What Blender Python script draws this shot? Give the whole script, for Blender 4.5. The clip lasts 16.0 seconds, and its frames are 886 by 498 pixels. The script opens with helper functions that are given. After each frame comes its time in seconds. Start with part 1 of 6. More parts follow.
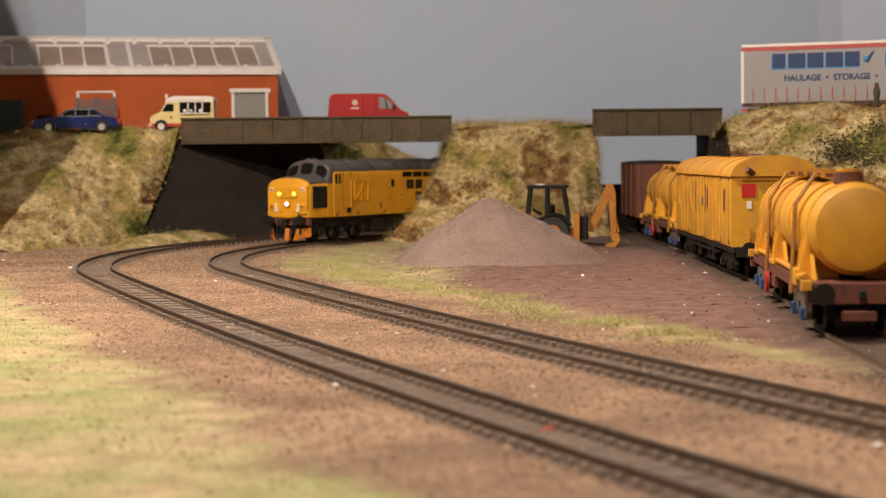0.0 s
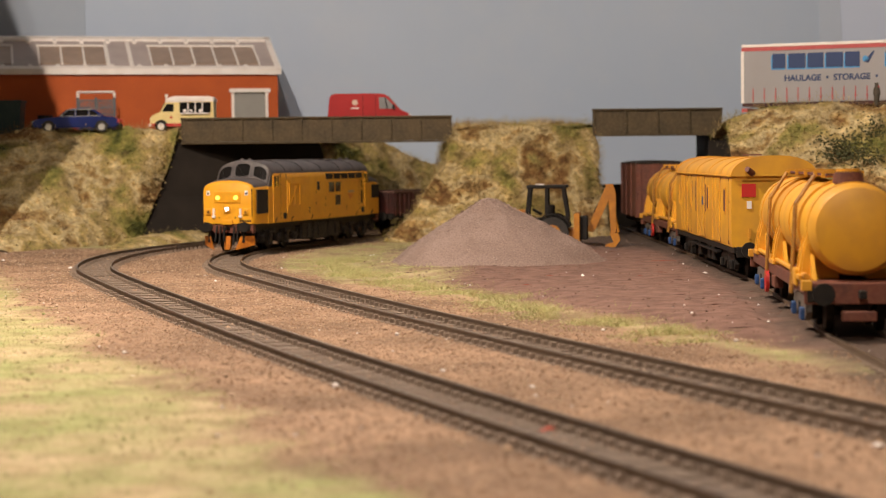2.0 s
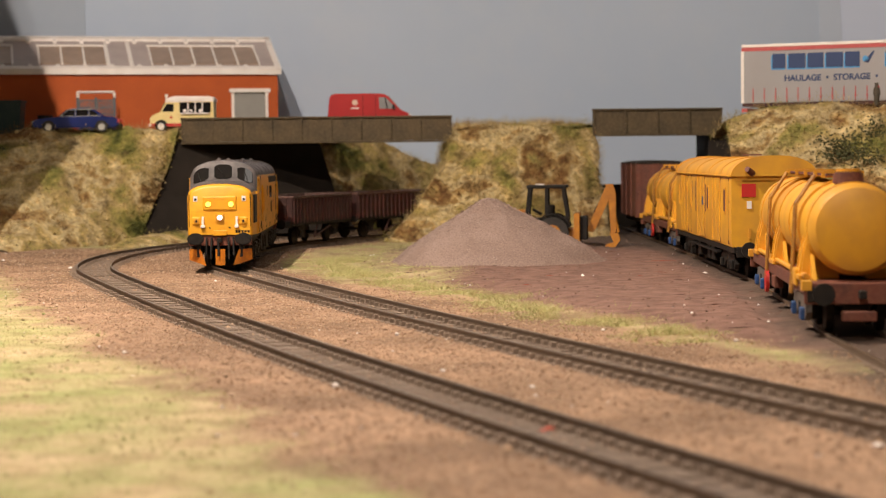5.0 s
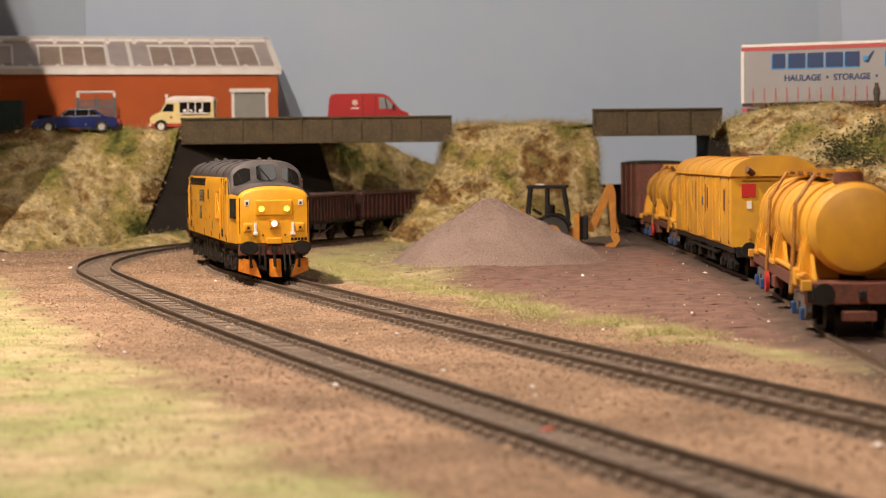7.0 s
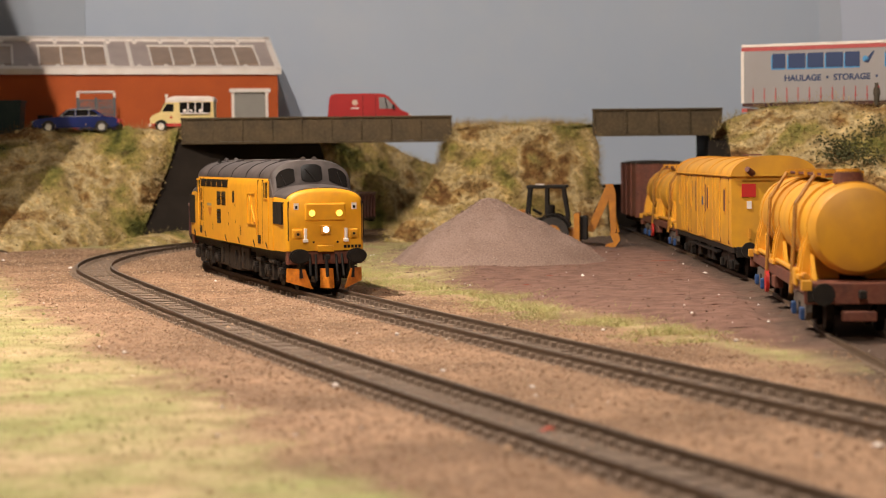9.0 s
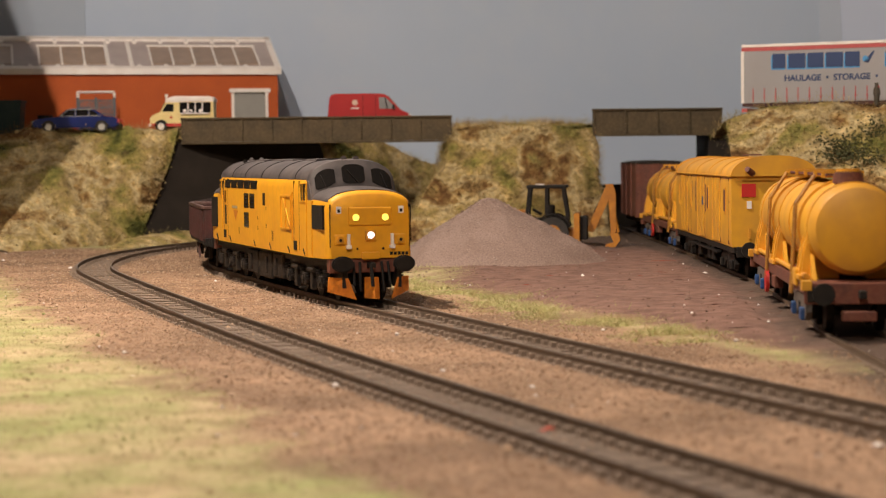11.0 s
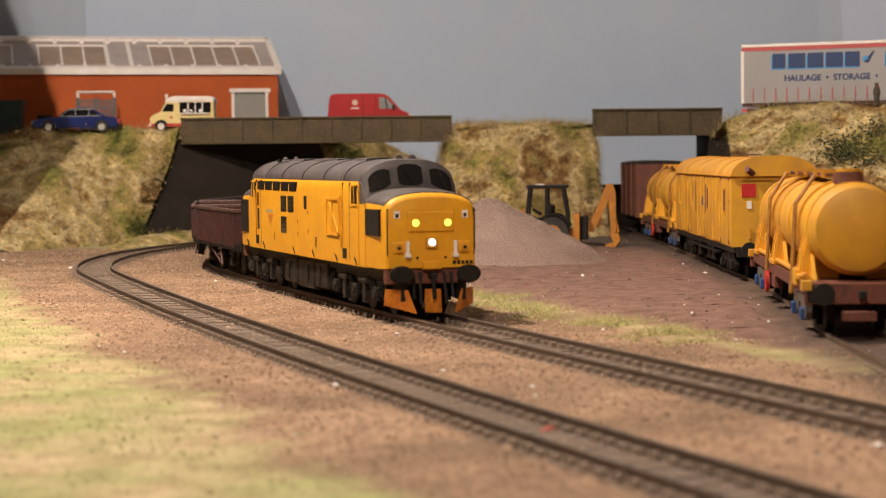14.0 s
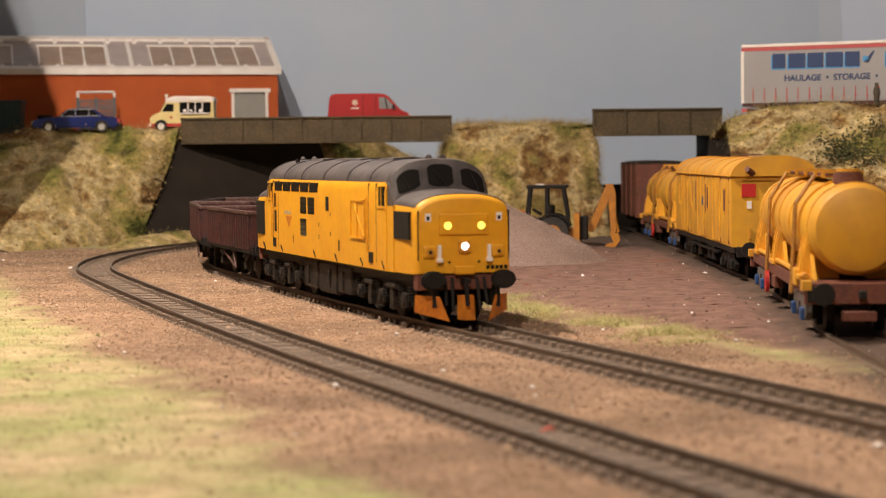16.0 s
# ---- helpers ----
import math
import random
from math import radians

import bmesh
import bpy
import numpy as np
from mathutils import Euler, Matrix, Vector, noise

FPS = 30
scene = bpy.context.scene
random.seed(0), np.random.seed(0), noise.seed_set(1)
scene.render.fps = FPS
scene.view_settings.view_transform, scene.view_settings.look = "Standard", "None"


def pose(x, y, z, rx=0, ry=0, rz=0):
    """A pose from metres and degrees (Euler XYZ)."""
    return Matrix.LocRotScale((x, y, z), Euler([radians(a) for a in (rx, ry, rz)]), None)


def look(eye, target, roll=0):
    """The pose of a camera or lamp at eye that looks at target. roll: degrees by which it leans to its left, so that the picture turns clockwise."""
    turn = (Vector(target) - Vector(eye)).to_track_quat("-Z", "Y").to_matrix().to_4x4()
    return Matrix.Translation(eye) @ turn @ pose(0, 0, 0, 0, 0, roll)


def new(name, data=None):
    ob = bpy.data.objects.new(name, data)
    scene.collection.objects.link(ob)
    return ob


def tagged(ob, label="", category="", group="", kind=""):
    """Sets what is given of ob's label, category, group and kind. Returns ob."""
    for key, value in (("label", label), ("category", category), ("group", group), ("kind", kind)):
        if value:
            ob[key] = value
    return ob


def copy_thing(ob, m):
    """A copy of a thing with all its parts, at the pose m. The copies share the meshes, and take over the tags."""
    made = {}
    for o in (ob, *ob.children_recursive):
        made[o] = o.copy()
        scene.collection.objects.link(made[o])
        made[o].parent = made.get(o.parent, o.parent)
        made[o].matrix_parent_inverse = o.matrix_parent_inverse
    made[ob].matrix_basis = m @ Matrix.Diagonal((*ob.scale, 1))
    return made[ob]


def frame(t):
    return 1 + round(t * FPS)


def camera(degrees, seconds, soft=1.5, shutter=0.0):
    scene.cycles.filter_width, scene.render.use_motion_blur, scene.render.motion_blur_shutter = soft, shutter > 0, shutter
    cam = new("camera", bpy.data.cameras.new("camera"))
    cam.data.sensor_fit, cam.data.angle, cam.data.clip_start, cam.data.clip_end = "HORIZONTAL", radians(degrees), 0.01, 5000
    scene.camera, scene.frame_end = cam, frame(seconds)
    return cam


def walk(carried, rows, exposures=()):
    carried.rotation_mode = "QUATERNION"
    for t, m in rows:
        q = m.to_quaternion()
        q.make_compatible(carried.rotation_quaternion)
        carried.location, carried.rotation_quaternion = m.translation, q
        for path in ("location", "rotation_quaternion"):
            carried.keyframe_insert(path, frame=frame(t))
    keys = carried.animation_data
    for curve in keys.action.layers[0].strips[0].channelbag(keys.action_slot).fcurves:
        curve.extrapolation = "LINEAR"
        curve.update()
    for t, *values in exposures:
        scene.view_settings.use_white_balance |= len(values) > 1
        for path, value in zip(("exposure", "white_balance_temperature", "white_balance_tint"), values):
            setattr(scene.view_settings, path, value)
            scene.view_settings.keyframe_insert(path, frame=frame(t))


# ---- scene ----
MM = 0.001

# ---- camera: still, low over the layout ----
cam = camera(24.93, 16.0, soft=1.1)
EYE = Vector((0, 0, 53.1 * MM))
PITCH = radians(2.572)
view = look(EYE, EYE + Vector((0, math.cos(PITCH), -math.sin(PITCH))), -0.567)
cam.data.dof.use_dof = True
cam.data.dof.focus_distance = 0.86
cam.data.dof.aperture_fstop = 34
walk(cam, [(0.0, view), (16.0, view)], [(0.0, -0.05), (2.0, 0.0), (4.0, 0.03), (7.0, 0.07), (8.5, 0.03), (9.0, 0.0), (11.5, -0.16), (12.0, -0.14),
                                        (12.5, -0.08), (13.5, -0.04), (14.5, 0.0), (16.0, 0.0)])

# ---- light: warm room lamps, one strong from the upper left, two unseen fills added ----
world = bpy.data.worlds.new("room_light")
world.use_nodes = True
scene.world = world
world.node_tree.nodes["Background"].inputs[0].default_value = (1.0, 0.9, 0.8, 1)
world.node_tree.nodes["Background"].inputs[1].default_value = 0.25


def area_lamp(name, eye, target, size, watts, colour):
    data = bpy.data.lights.new(name, "AREA")
    data.shape, data.size, data.energy, data.color = "DISK", size, watts, colour
    lamp = new(name, data)
    lamp.matrix_world = look(eye, target)
    return lamp


def bulb(name, eye, radius, watts, colour):
    data = bpy.data.lights.new(name, "POINT")
    data.shadow_soft_size, data.energy, data.color = radius, watts, colour
    lamp = new(name, data)
    lamp.location = eye
    return lamp


bulb("layout_lamp", (-0.223, 0.74, 0.475), 0.002, 18.5, (1.0, 0.845, 0.70))
# these two are added to lift fronts and shadows; no source is seen
bulb("front_fill", (-0.115, -0.13, 0.70), 0.010, 22.5, (1.0, 0.855, 0.725))
area_lamp("overhead_fill", (0.5, 0.0, 1.45), (0.2, 0.9, 0.0), 0.6, 3, (1.0, 0.91, 0.82))
# ---- materials ----
def material(name, colour, other=None, rough=0.6, metal=0.0, scale=400.0, bump=0.0, bump_scale=None, low=0.35, high=0.65,
             fine=None, per_piece=0.0, emit=0.0, coat=0.0, detail=6.0):
    """colour and other are mixed by noise of the given scale (per metre); fine: a second noise (colour, scale, amount)."""
    m = bpy.data.materials.new(name)
    m.use_nodes = True
    nt = m.node_tree
    n, link = nt.nodes, nt.links
    b = n["Principled BSDF"]
    b.inputs["Roughness"].default_value, b.inputs["Metallic"].default_value = rough, metal
    b.inputs["Coat Weight"].default_value = coat
    co = n.new("ShaderNodeTexCoord").outputs["Object"]
    other = other or tuple(c * 0.82 for c in colour)

    def noisy(s, d=detail):
        x = n.new("ShaderNodeTexNoise")
        x.inputs["Scale"].default_value, x.inputs["Detail"].default_value = s, d
        link.new(co, x.inputs["Vector"])
        return x.outputs[0]

    def ramp(src, lo, hi):
        r = n.new("ShaderNodeMapRange")
        r.inputs[1].default_value, r.inputs[2].default_value = lo, hi
        link.new(src, r.inputs[0])
        return r.outputs[0]

    def mix(f, a, c, k=None):
        x = n.new("ShaderNodeMix")
        x.data_type = "RGBA"
        if k is not None:
            t = n.new("ShaderNodeMath")
            t.operation = "MULTIPLY"
            t.inputs[1].default_value = k
            link.new(f, t.inputs[0])
            f = t.outputs[0]
        link.new(f, x.inputs[0])
        for s, v in ((6, a), (7, c)):
            if isinstance(v, tuple):
                x.inputs[s].default_value = (*v, 1)
            else:
                link.new(v, x.inputs[s])
        return x.outputs[2]

    out = mix(ramp(noisy(scale), low, high), colour, other)
    if fine:
        out = mix(ramp(noisy(fine[1]), 0.42, 0.68), out, fine[0], fine[2])
    if per_piece:
        info = n.new("ShaderNodeObjectInfo")
        out = mix(info.outputs["Random"], out, tuple(c * 0.5 for c in colour), per_piece)
    link.new(out, b.inputs["Base Color"])
    if bump:
        x = n.new("ShaderNodeBump")
        x.inputs["Strength"].default_value, x.inputs["Distance"].default_value = bump, 0.001
        link.new(noisy(bump_scale or scale * 3), x.inputs["Height"])
        link.new(x.outputs[0], b.inputs["Normal"])
    if emit:
        b.inputs["Emission Color"].default_value = (*colour, 1)
        b.inputs["Emission Strength"].default_value = emit
    return m


YELLOW = material("loco_yellow", (0.80, 0.378, 0.010), (0.73, 0.32, 0.009), 0.5, scale=60, fine=((0.42, 0.2, 0.03), 300, 0.18))
DULL_YELLOW = material("weathered_yellow", (0.74, 0.36, 0.02), (0.62, 0.27, 0.02), 0.5, scale=70, fine=((0.3, 0.13, 0.03), 350, 0.3), bump=0.1)
ROOF_GREY = material("roof_grey", (0.078, 0.064, 0.062), (0.05, 0.041, 0.041), 0.55, scale=90, fine=((0.16, 0.13, 0.125), 130, 0.5), bump=0.15)
BLACK = material("grimy_black", (0.011, 0.0095, 0.009), (0.02, 0.016, 0.013), 0.6, scale=200, bump=0.2)
FRAME = material("frame_brown", (0.011, 0.009, 0.008), (0.024, 0.018, 0.014), 0.6, scale=250, fine=((0.13, 0.09, 0.065), 500, 0.16), bump=0.3)
RUST = material("rusty_brown", (0.16, 0.045, 0.025), (0.10, 0.032, 0.022), 0.65, scale=150, fine=((0.25, 0.1, 0.05), 700, 0.35), bump=0.2)
MAROON = material("weathered_maroon", (0.062, 0.010, 0.008), (0.030, 0.009, 0.0075), 0.6, scale=160, fine=((0.11, 0.05, 0.035), 500, 0.25), bump=0.15)
ORANGE = material("plough_orange", (0.75, 0.25, 0.015), (0.55, 0.16, 0.015), 0.5, scale=200, fine=((0.2, 0.07, 0.02), 700, 0.35))
GLASS = material("dark_glass", (0.010, 0.009, 0.009), (0.014, 0.012, 0.011), 0.05, scale=60)
EARTH = material("brown_ballast", (0.48, 0.30, 0.186), (0.27, 0.165, 0.098), 0.95, scale=20, low=0.40, high=0.60, fine=((0.14, 0.082, 0.05), 420, 0.68), bump=1.0, bump_scale=1300)
SLEEPER = material("sleeper_brown", (0.27, 0.197, 0.145), (0.19, 0.137, 0.1), 0.85, scale=160, fine=((0.27, 0.2, 0.15), 700, 0.5), bump=0.5, per_piece=0.35)
RAIL = material("rusty_rail", (0.125, 0.082, 0.053), (0.16, 0.11, 0.073), 0.6, scale=200, bump=0.15)
RAILTOP = material("worn_rail_head", (0.2, 0.15, 0.11), (0.13, 0.09, 0.065), 0.38, 0.6, scale=120)
GRASS_BROWN = material("scatter_bank", (0.33, 0.23, 0.085), (0.2, 0.16, 0.05), 0.95, scale=45, fine=((0.42, 0.33, 0.15), 300, 0.6), bump=1.0, bump_scale=700)
SKY = material("painted_backdrop", (0.50, 0.585, 0.725), (0.465, 0.55, 0.69), 0.85, scale=4, fine=((0.54, 0.60, 0.70), 40, 0.3), bump=0.08, bump_scale=60)
HEAP = material("gravel_heap", (0.37, 0.265, 0.225), (0.30, 0.21, 0.175), 0.95, scale=60, fine=((0.14, 0.09, 0.07), 1400, 0.6), bump=1.0, bump_scale=1500)
BRICK = material("brick_red", (0.49, 0.098, 0.016), (0.42, 0.08, 0.014), 0.8, scale=40, fine=((0.3, 0.06, 0.02), 900, 0.35), bump=0.1)
WHITE = material("white_paint", (0.84, 0.78, 0.74), (0.77, 0.70, 0.65), 0.6, scale=120)
GIRDER = material("girder_brown", (0.088, 0.058, 0.026), (0.058, 0.038, 0.018), 0.75, scale=80, fine=((0.15, 0.115, 0.055), 500, 0.4), bump=0.3)
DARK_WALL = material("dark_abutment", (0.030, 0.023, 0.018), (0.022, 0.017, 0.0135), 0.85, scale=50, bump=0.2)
ROOM = material("room_wall", (0.2, 0.185, 0.165), (0.18, 0.165, 0.15), 0.9, scale=5)


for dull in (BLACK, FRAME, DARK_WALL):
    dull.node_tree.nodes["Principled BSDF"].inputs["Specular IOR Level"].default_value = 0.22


def island_mix(name, colours, rough=0.95):
    """Each grain or tuft takes one of the colours by chance."""
    m = bpy.data.materials.new(name)
    m.use_nodes = True
    n, link = m.node_tree.nodes, m.node_tree.links
    b = n["Principled BSDF"]
    b.inputs["Roughness"].default_value = rough
    g = n.new("ShaderNodeNewGeometry")
    r = n.new("ShaderNodeValToRGB")
    r.color_ramp.interpolation = "LINEAR"
    while len(r.color_ramp.elements) < len(colours):
        r.color_ramp.elements.new(0.5)
    for k, (e, c) in enumerate(zip(r.color_ramp.elements, colours)):
        e.position, e.color = k / (len(colours) - 1), (*c, 1)
    link.new(g.outputs["Random Per Island"], r.inputs[0])
    link.new(r.outputs[0], b.inputs["Base Color"])
    return m


def patchy(name, seed, bump=0.0):
    """Scatter material: wide patches of straw, olive, rust and cream, broken up finely, each tuft a little different."""
    m = bpy.data.materials.new(name)
    m.use_nodes = True
    n, link = m.node_tree.nodes, m.node_tree.links
    b = n["Principled BSDF"]
    b.inputs["Roughness"].default_value = 0.95
    co = n.new("ShaderNodeTexCoord").outputs["Object"]

    def field(scale, detail, stops):
        x = n.new("ShaderNodeTexNoise")
        x.noise_dimensions = "4D"
        x.inputs["W"].default_value = seed
        x.inputs["Scale"].default_value, x.inputs["Detail"].default_value, x.inputs["Roughness"].default_value = scale, detail, 0.62
        link.new(co, x.inputs["Vector"])
        r = n.new("ShaderNodeValToRGB")
        while len(r.color_ramp.elements) < len(stops):
            r.color_ramp.elements.new(0.5)
        for e, (p, c) in zip(r.color_ramp.elements, stops):
            e.position, e.color = p, (*c, 1)
        link.new(x.outputs[0], r.inputs[0])
        return x.outputs[0], r.outputs[0]
    _, wide = field(27, 4, [(0.28, (0.05, 0.06, 0.012)), (0.36, (0.19, 0.185, 0.04)), (0.42, (0.37, 0.31, 0.10)), (0.48, (0.47, 0.345, 0.15)), (0.53, (0.68, 0.55, 0.32)), (0.575, (0.43, 0.285, 0.115)),
                              (0.625, (0.20, 0.095, 0.032)), (0.68, (0.37, 0.245, 0.09)), (0.76, (0.40, 0.38, 0.13))])
    _, mid = field(95, 3, [(0.30, (0.34, 0.31, 0.26)), (0.43, (0.80, 0.78, 0.74)), (0.55, (1.0, 1.0, 0.96)), (0.68, (1.3, 1.27, 1.15))])
    h, fine = field(360, 6, [(0.30, (0.5, 0.5, 0.47)), (0.5, (0.95, 0.95, 0.92)), (0.7, (1.18, 1.15, 1.08))])
    y = n.new("ShaderNodeMix")
    y.data_type, y.blend_type = "RGBA", "MULTIPLY"
    y.inputs[0].default_value = 1.0
    link.new(wide, y.inputs[6])
    link.new(mid, y.inputs[7])
    wide = y.outputs[2]
    x = n.new("ShaderNodeMix")
    x.data_type, x.blend_type = "RGBA", "MULTIPLY"
    x.inputs[0].default_value = 1.0
    link.new(wide, x.inputs[6])
    link.new(fine, x.inputs[7])
    g = n.new("ShaderNodeNewGeometry")
    hs = n.new("ShaderNodeHueSaturation")
    r = n.new("ShaderNodeMapRange")
    r.inputs[3].default_value, r.inputs[4].default_value = 0.85, 1.12
    link.new(g.outputs["Random Per Island"], r.inputs[0])
    link.new(r.outputs[0], hs.inputs["Value"])
    link.new(x.outputs[2], hs.inputs["Color"])
    link.new(hs.outputs[0], b.inputs["Base Color"])
    if bump:
        k = n.new("ShaderNodeBump")
        k.inputs["Strength"].default_value, k.inputs["Distance"].default_value = bump, 0.001
        link.new(h, k.inputs["Height"])
        link.new(k.outputs[0], b.inputs["Normal"])
    return m


FOLIAGE = patchy("scatter_foliage", 1.3)
BANK = patchy("bank_turf", 1.3, 1.0)
BUSH = island_mix("dark_bush", [(0.05, 0.05, 0.02), (0.13, 0.12, 0.05), (0.07, 0.08, 0.03)])
GRASS = island_mix("static_grass", [(0.58, 0.48, 0.26), (0.36, 0.41, 0.12), (0.66, 0.56, 0.33), (0.42, 0.46, 0.17), (0.5, 0.36, 0.19), (0.3, 0.36, 0.1)])
GRIT = island_mix("ballast_grit", [(0.48, 0.315, 0.2), (0.2, 0.12, 0.075), (0.42, 0.265, 0.165), (0.6, 0.44, 0.31), (0.3, 0.18, 0.11), (0.46, 0.3, 0.19)])
RED_CHIP = material("red_chip", (0.5, 0.09, 0.05))
SLIVER = island_mix("bark_slivers", [(0.05, 0.025, 0.018), (0.09, 0.045, 0.03), (0.3, 0.075, 0.045), (0.06, 0.03, 0.02), (0.12, 0.06, 0.045)])
MUDGRIT = island_mix("mud_grit", [(0.2, 0.12, 0.09), (0.13, 0.07, 0.05), (0.28, 0.19, 0.15), (0.17, 0.1, 0.075)])
TURFGRIT = island_mix("turf_crumbs", [(0.26, 0.2, 0.09), (0.26, 0.3, 0.1), (0.36, 0.25, 0.13), (0.62, 0.54, 0.38)])
HEAPGRIT = island_mix("heap_grit", [(0.38, 0.275, 0.23), (0.24, 0.16, 0.13), (0.46, 0.35, 0.30), (0.32, 0.225, 0.19)])
SKY_LEFT = material("darker_backdrop_left", (0.42, 0.48, 0.58), (0.385, 0.45, 0.55), 0.85, scale=4, fine=((0.45, 0.5, 0.58), 40, 0.3), bump=0.08, bump_scale=60)
# greyer sky colour that stands in for shade in the right corner
SKY_SHADE = material("backdrop_painted_shade", (0.52, 0.585, 0.71), (0.49, 0.56, 0.68), 0.85, scale=6)
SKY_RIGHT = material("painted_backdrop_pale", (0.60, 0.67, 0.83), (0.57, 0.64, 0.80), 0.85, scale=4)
ROAD = material("road_grey", (0.16, 0.13, 0.1), (0.2, 0.165, 0.13), 0.9, scale=40, bump=0.2)


def earth_cover():
    """Tan earth, darker mud and thin grass, laid by the ground's own cover map."""
    n, link = EARTH.node_tree.nodes, EARTH.node_tree.links
    b = n["Principled BSDF"]
    base = b.inputs["Base Color"].links[0].from_socket
    a = n.new("ShaderNodeAttribute")
    a.attribute_name = "cover"
    sep = n.new("ShaderNodeSeparateColor")
    link.new(a.outputs["Color"], sep.inputs[0])
    co = n.new("ShaderNodeTexCoord").outputs["Object"]

    def patch(s, lo, hi, c0, c1):
        x = n.new("ShaderNodeTexNoise")
        x.inputs["Scale"].default_value, x.inputs["Detail"].default_value = s, 8
        link.new(co, x.inputs["Vector"])
        r = n.new("ShaderNodeValToRGB")
        r.color_ramp.elements[0].position, r.color_ramp.elements[1].position = lo, hi
        r.color_ramp.elements[0].color, r.color_ramp.elements[1].color = (*c0, 1), (*c1, 1)
        link.new(x.outputs[0], r.inputs[0])
        return r.outputs[0]

    def mix(f, x, y):
        m = n.new("ShaderNodeMix")
        m.data_type = "RGBA"
        link.new(f, m.inputs[0])
        link.new(x, m.inputs[6])
        link.new(y, m.inputs[7])
        return m.outputs[2]
    mud = patch(120, 0.36, 0.66, (0.275, 0.155, 0.118), (0.165, 0.087, 0.064))
    turf = patch(30, 0.36, 0.62, (0.37, 0.38, 0.15), (0.57, 0.45, 0.265))
    blot = n.new("ShaderNodeMix")
    blot.data_type, blot.blend_type = "RGBA", "MULTIPLY"
    blot.inputs[0].default_value = 1.0
    link.new(turf, blot.inputs[6])
    link.new(patch(110, 0.30, 0.64, (0.78, 0.74, 0.66), (1.1, 1.1, 1.08)), blot.inputs[7])
    turf = blot.outputs[2]
    out = mix(sep.outputs[1], base, mud)
    out = mix(sep.outputs[2], out, patch(260, 0.35, 0.7, (0.115, 0.078, 0.054), (0.055, 0.037, 0.026)))
    grain = n.new("ShaderNodeTexNoise")
    grain.inputs["Scale"].default_value, grain.inputs["Detail"].default_value = 130, 6
    link.new(co, grain.inputs["Vector"])
    s = n.new("ShaderNodeMath")
    s.operation = "SUBTRACT"
    s.inputs[1].default_value = 0.5
    link.new(grain.outputs[0], s.inputs[0])
    k = n.new("ShaderNodeMath")
    k.operation, k.use_clamp = "MULTIPLY_ADD", True
    k.inputs[1].default_value = 1.9
    link.new(s.outputs[0], k.inputs[0])
    link.new(sep.outputs[0], k.inputs[2])
    g = n.new("ShaderNodeMath")
    g.operation = "MULTIPLY"
    link.new(k.outputs[0], g.inputs[0])
    link.new(sep.outputs[0], g.inputs[1])
    link.new(mix(g.outputs[0], out, turf), b.inputs["Base Color"])


earth_cover()
# ---- mesh helpers ----
def part(name, bm, mat, parent=None, label="", smooth=False):
    """Links a bmesh as one mesh object."""
    me = bpy.data.meshes.new(name)
    bmesh.ops.recalc_face_normals(bm, faces=bm.faces)
    bm.to_mesh(me)
    bm.free()
    me.materials.append(mat)
    if smooth:
        for p in me.polygons:
            p.use_smooth = True
        me.set_sharp_from_angle(angle=radians(38))
    ob = new(name, me)
    if parent:
        ob.parent = parent
    if label:
        ob["label"] = label
    return ob


def thing(name, label, category, group="", m=None):
    ob = tagged(new(name), label, category, group)
    ob.empty_display_size = 0.01
    if m:
        ob.matrix_basis = m
    return ob


def box(x0, x1, y0, y1, z0, z1, bevel=0.0, bm=None, turn=None):
    """A box in millimetres, with rounded edges if asked."""
    own = bmesh.new()
    bmesh.ops.create_cube(own, size=1)
    for v in own.verts:
        v.co = Vector(((x0 + x1) / 2 + v.co.x * (x1 - x0), (y0 + y1) / 2 + v.co.y * (y1 - y0), (z0 + z1) / 2 + v.co.z * (z1 - z0))) * MM
    if bevel:
        bmesh.ops.bevel(own, geom=own.edges[:], offset=bevel * MM, segments=2, affect="EDGES", profile=0.5)
    return merge(bm, own, turn)


def merge(bm, own, turn=None):
    if turn is not None:
        own.transform(turn)
    if bm is None:
        return own
    me = bpy.data.meshes.new("tmp")
    own.to_mesh(me)
    own.free()
    bm.from_mesh(me)
    bpy.data.meshes.remove(me)
    return bm


def rod(a, b, r0, r1=None, n=12, bm=None, bevel=0.0):
    """A round bar from a to b (mm)."""
    own = bmesh.new()
    a, b = Vector(a) * MM, Vector(b) * MM
    d = b - a
    bmesh.ops.create_cone(own, cap_ends=True, segments=n, radius1=r0 * MM, radius2=(r0 if r1 is None else r1) * MM, depth=d.length)
    if bevel:
        bmesh.ops.bevel(own, geom=[e for e in own.edges if len([f for f in e.link_faces if len(f.verts) > 4]) > 0], offset=bevel * MM, segments=2, affect="EDGES")
    own.transform(Matrix.Translation((a + b) / 2) @ d.to_track_quat("Z", "Y").to_matrix().to_4x4())
    return merge(bm, own)


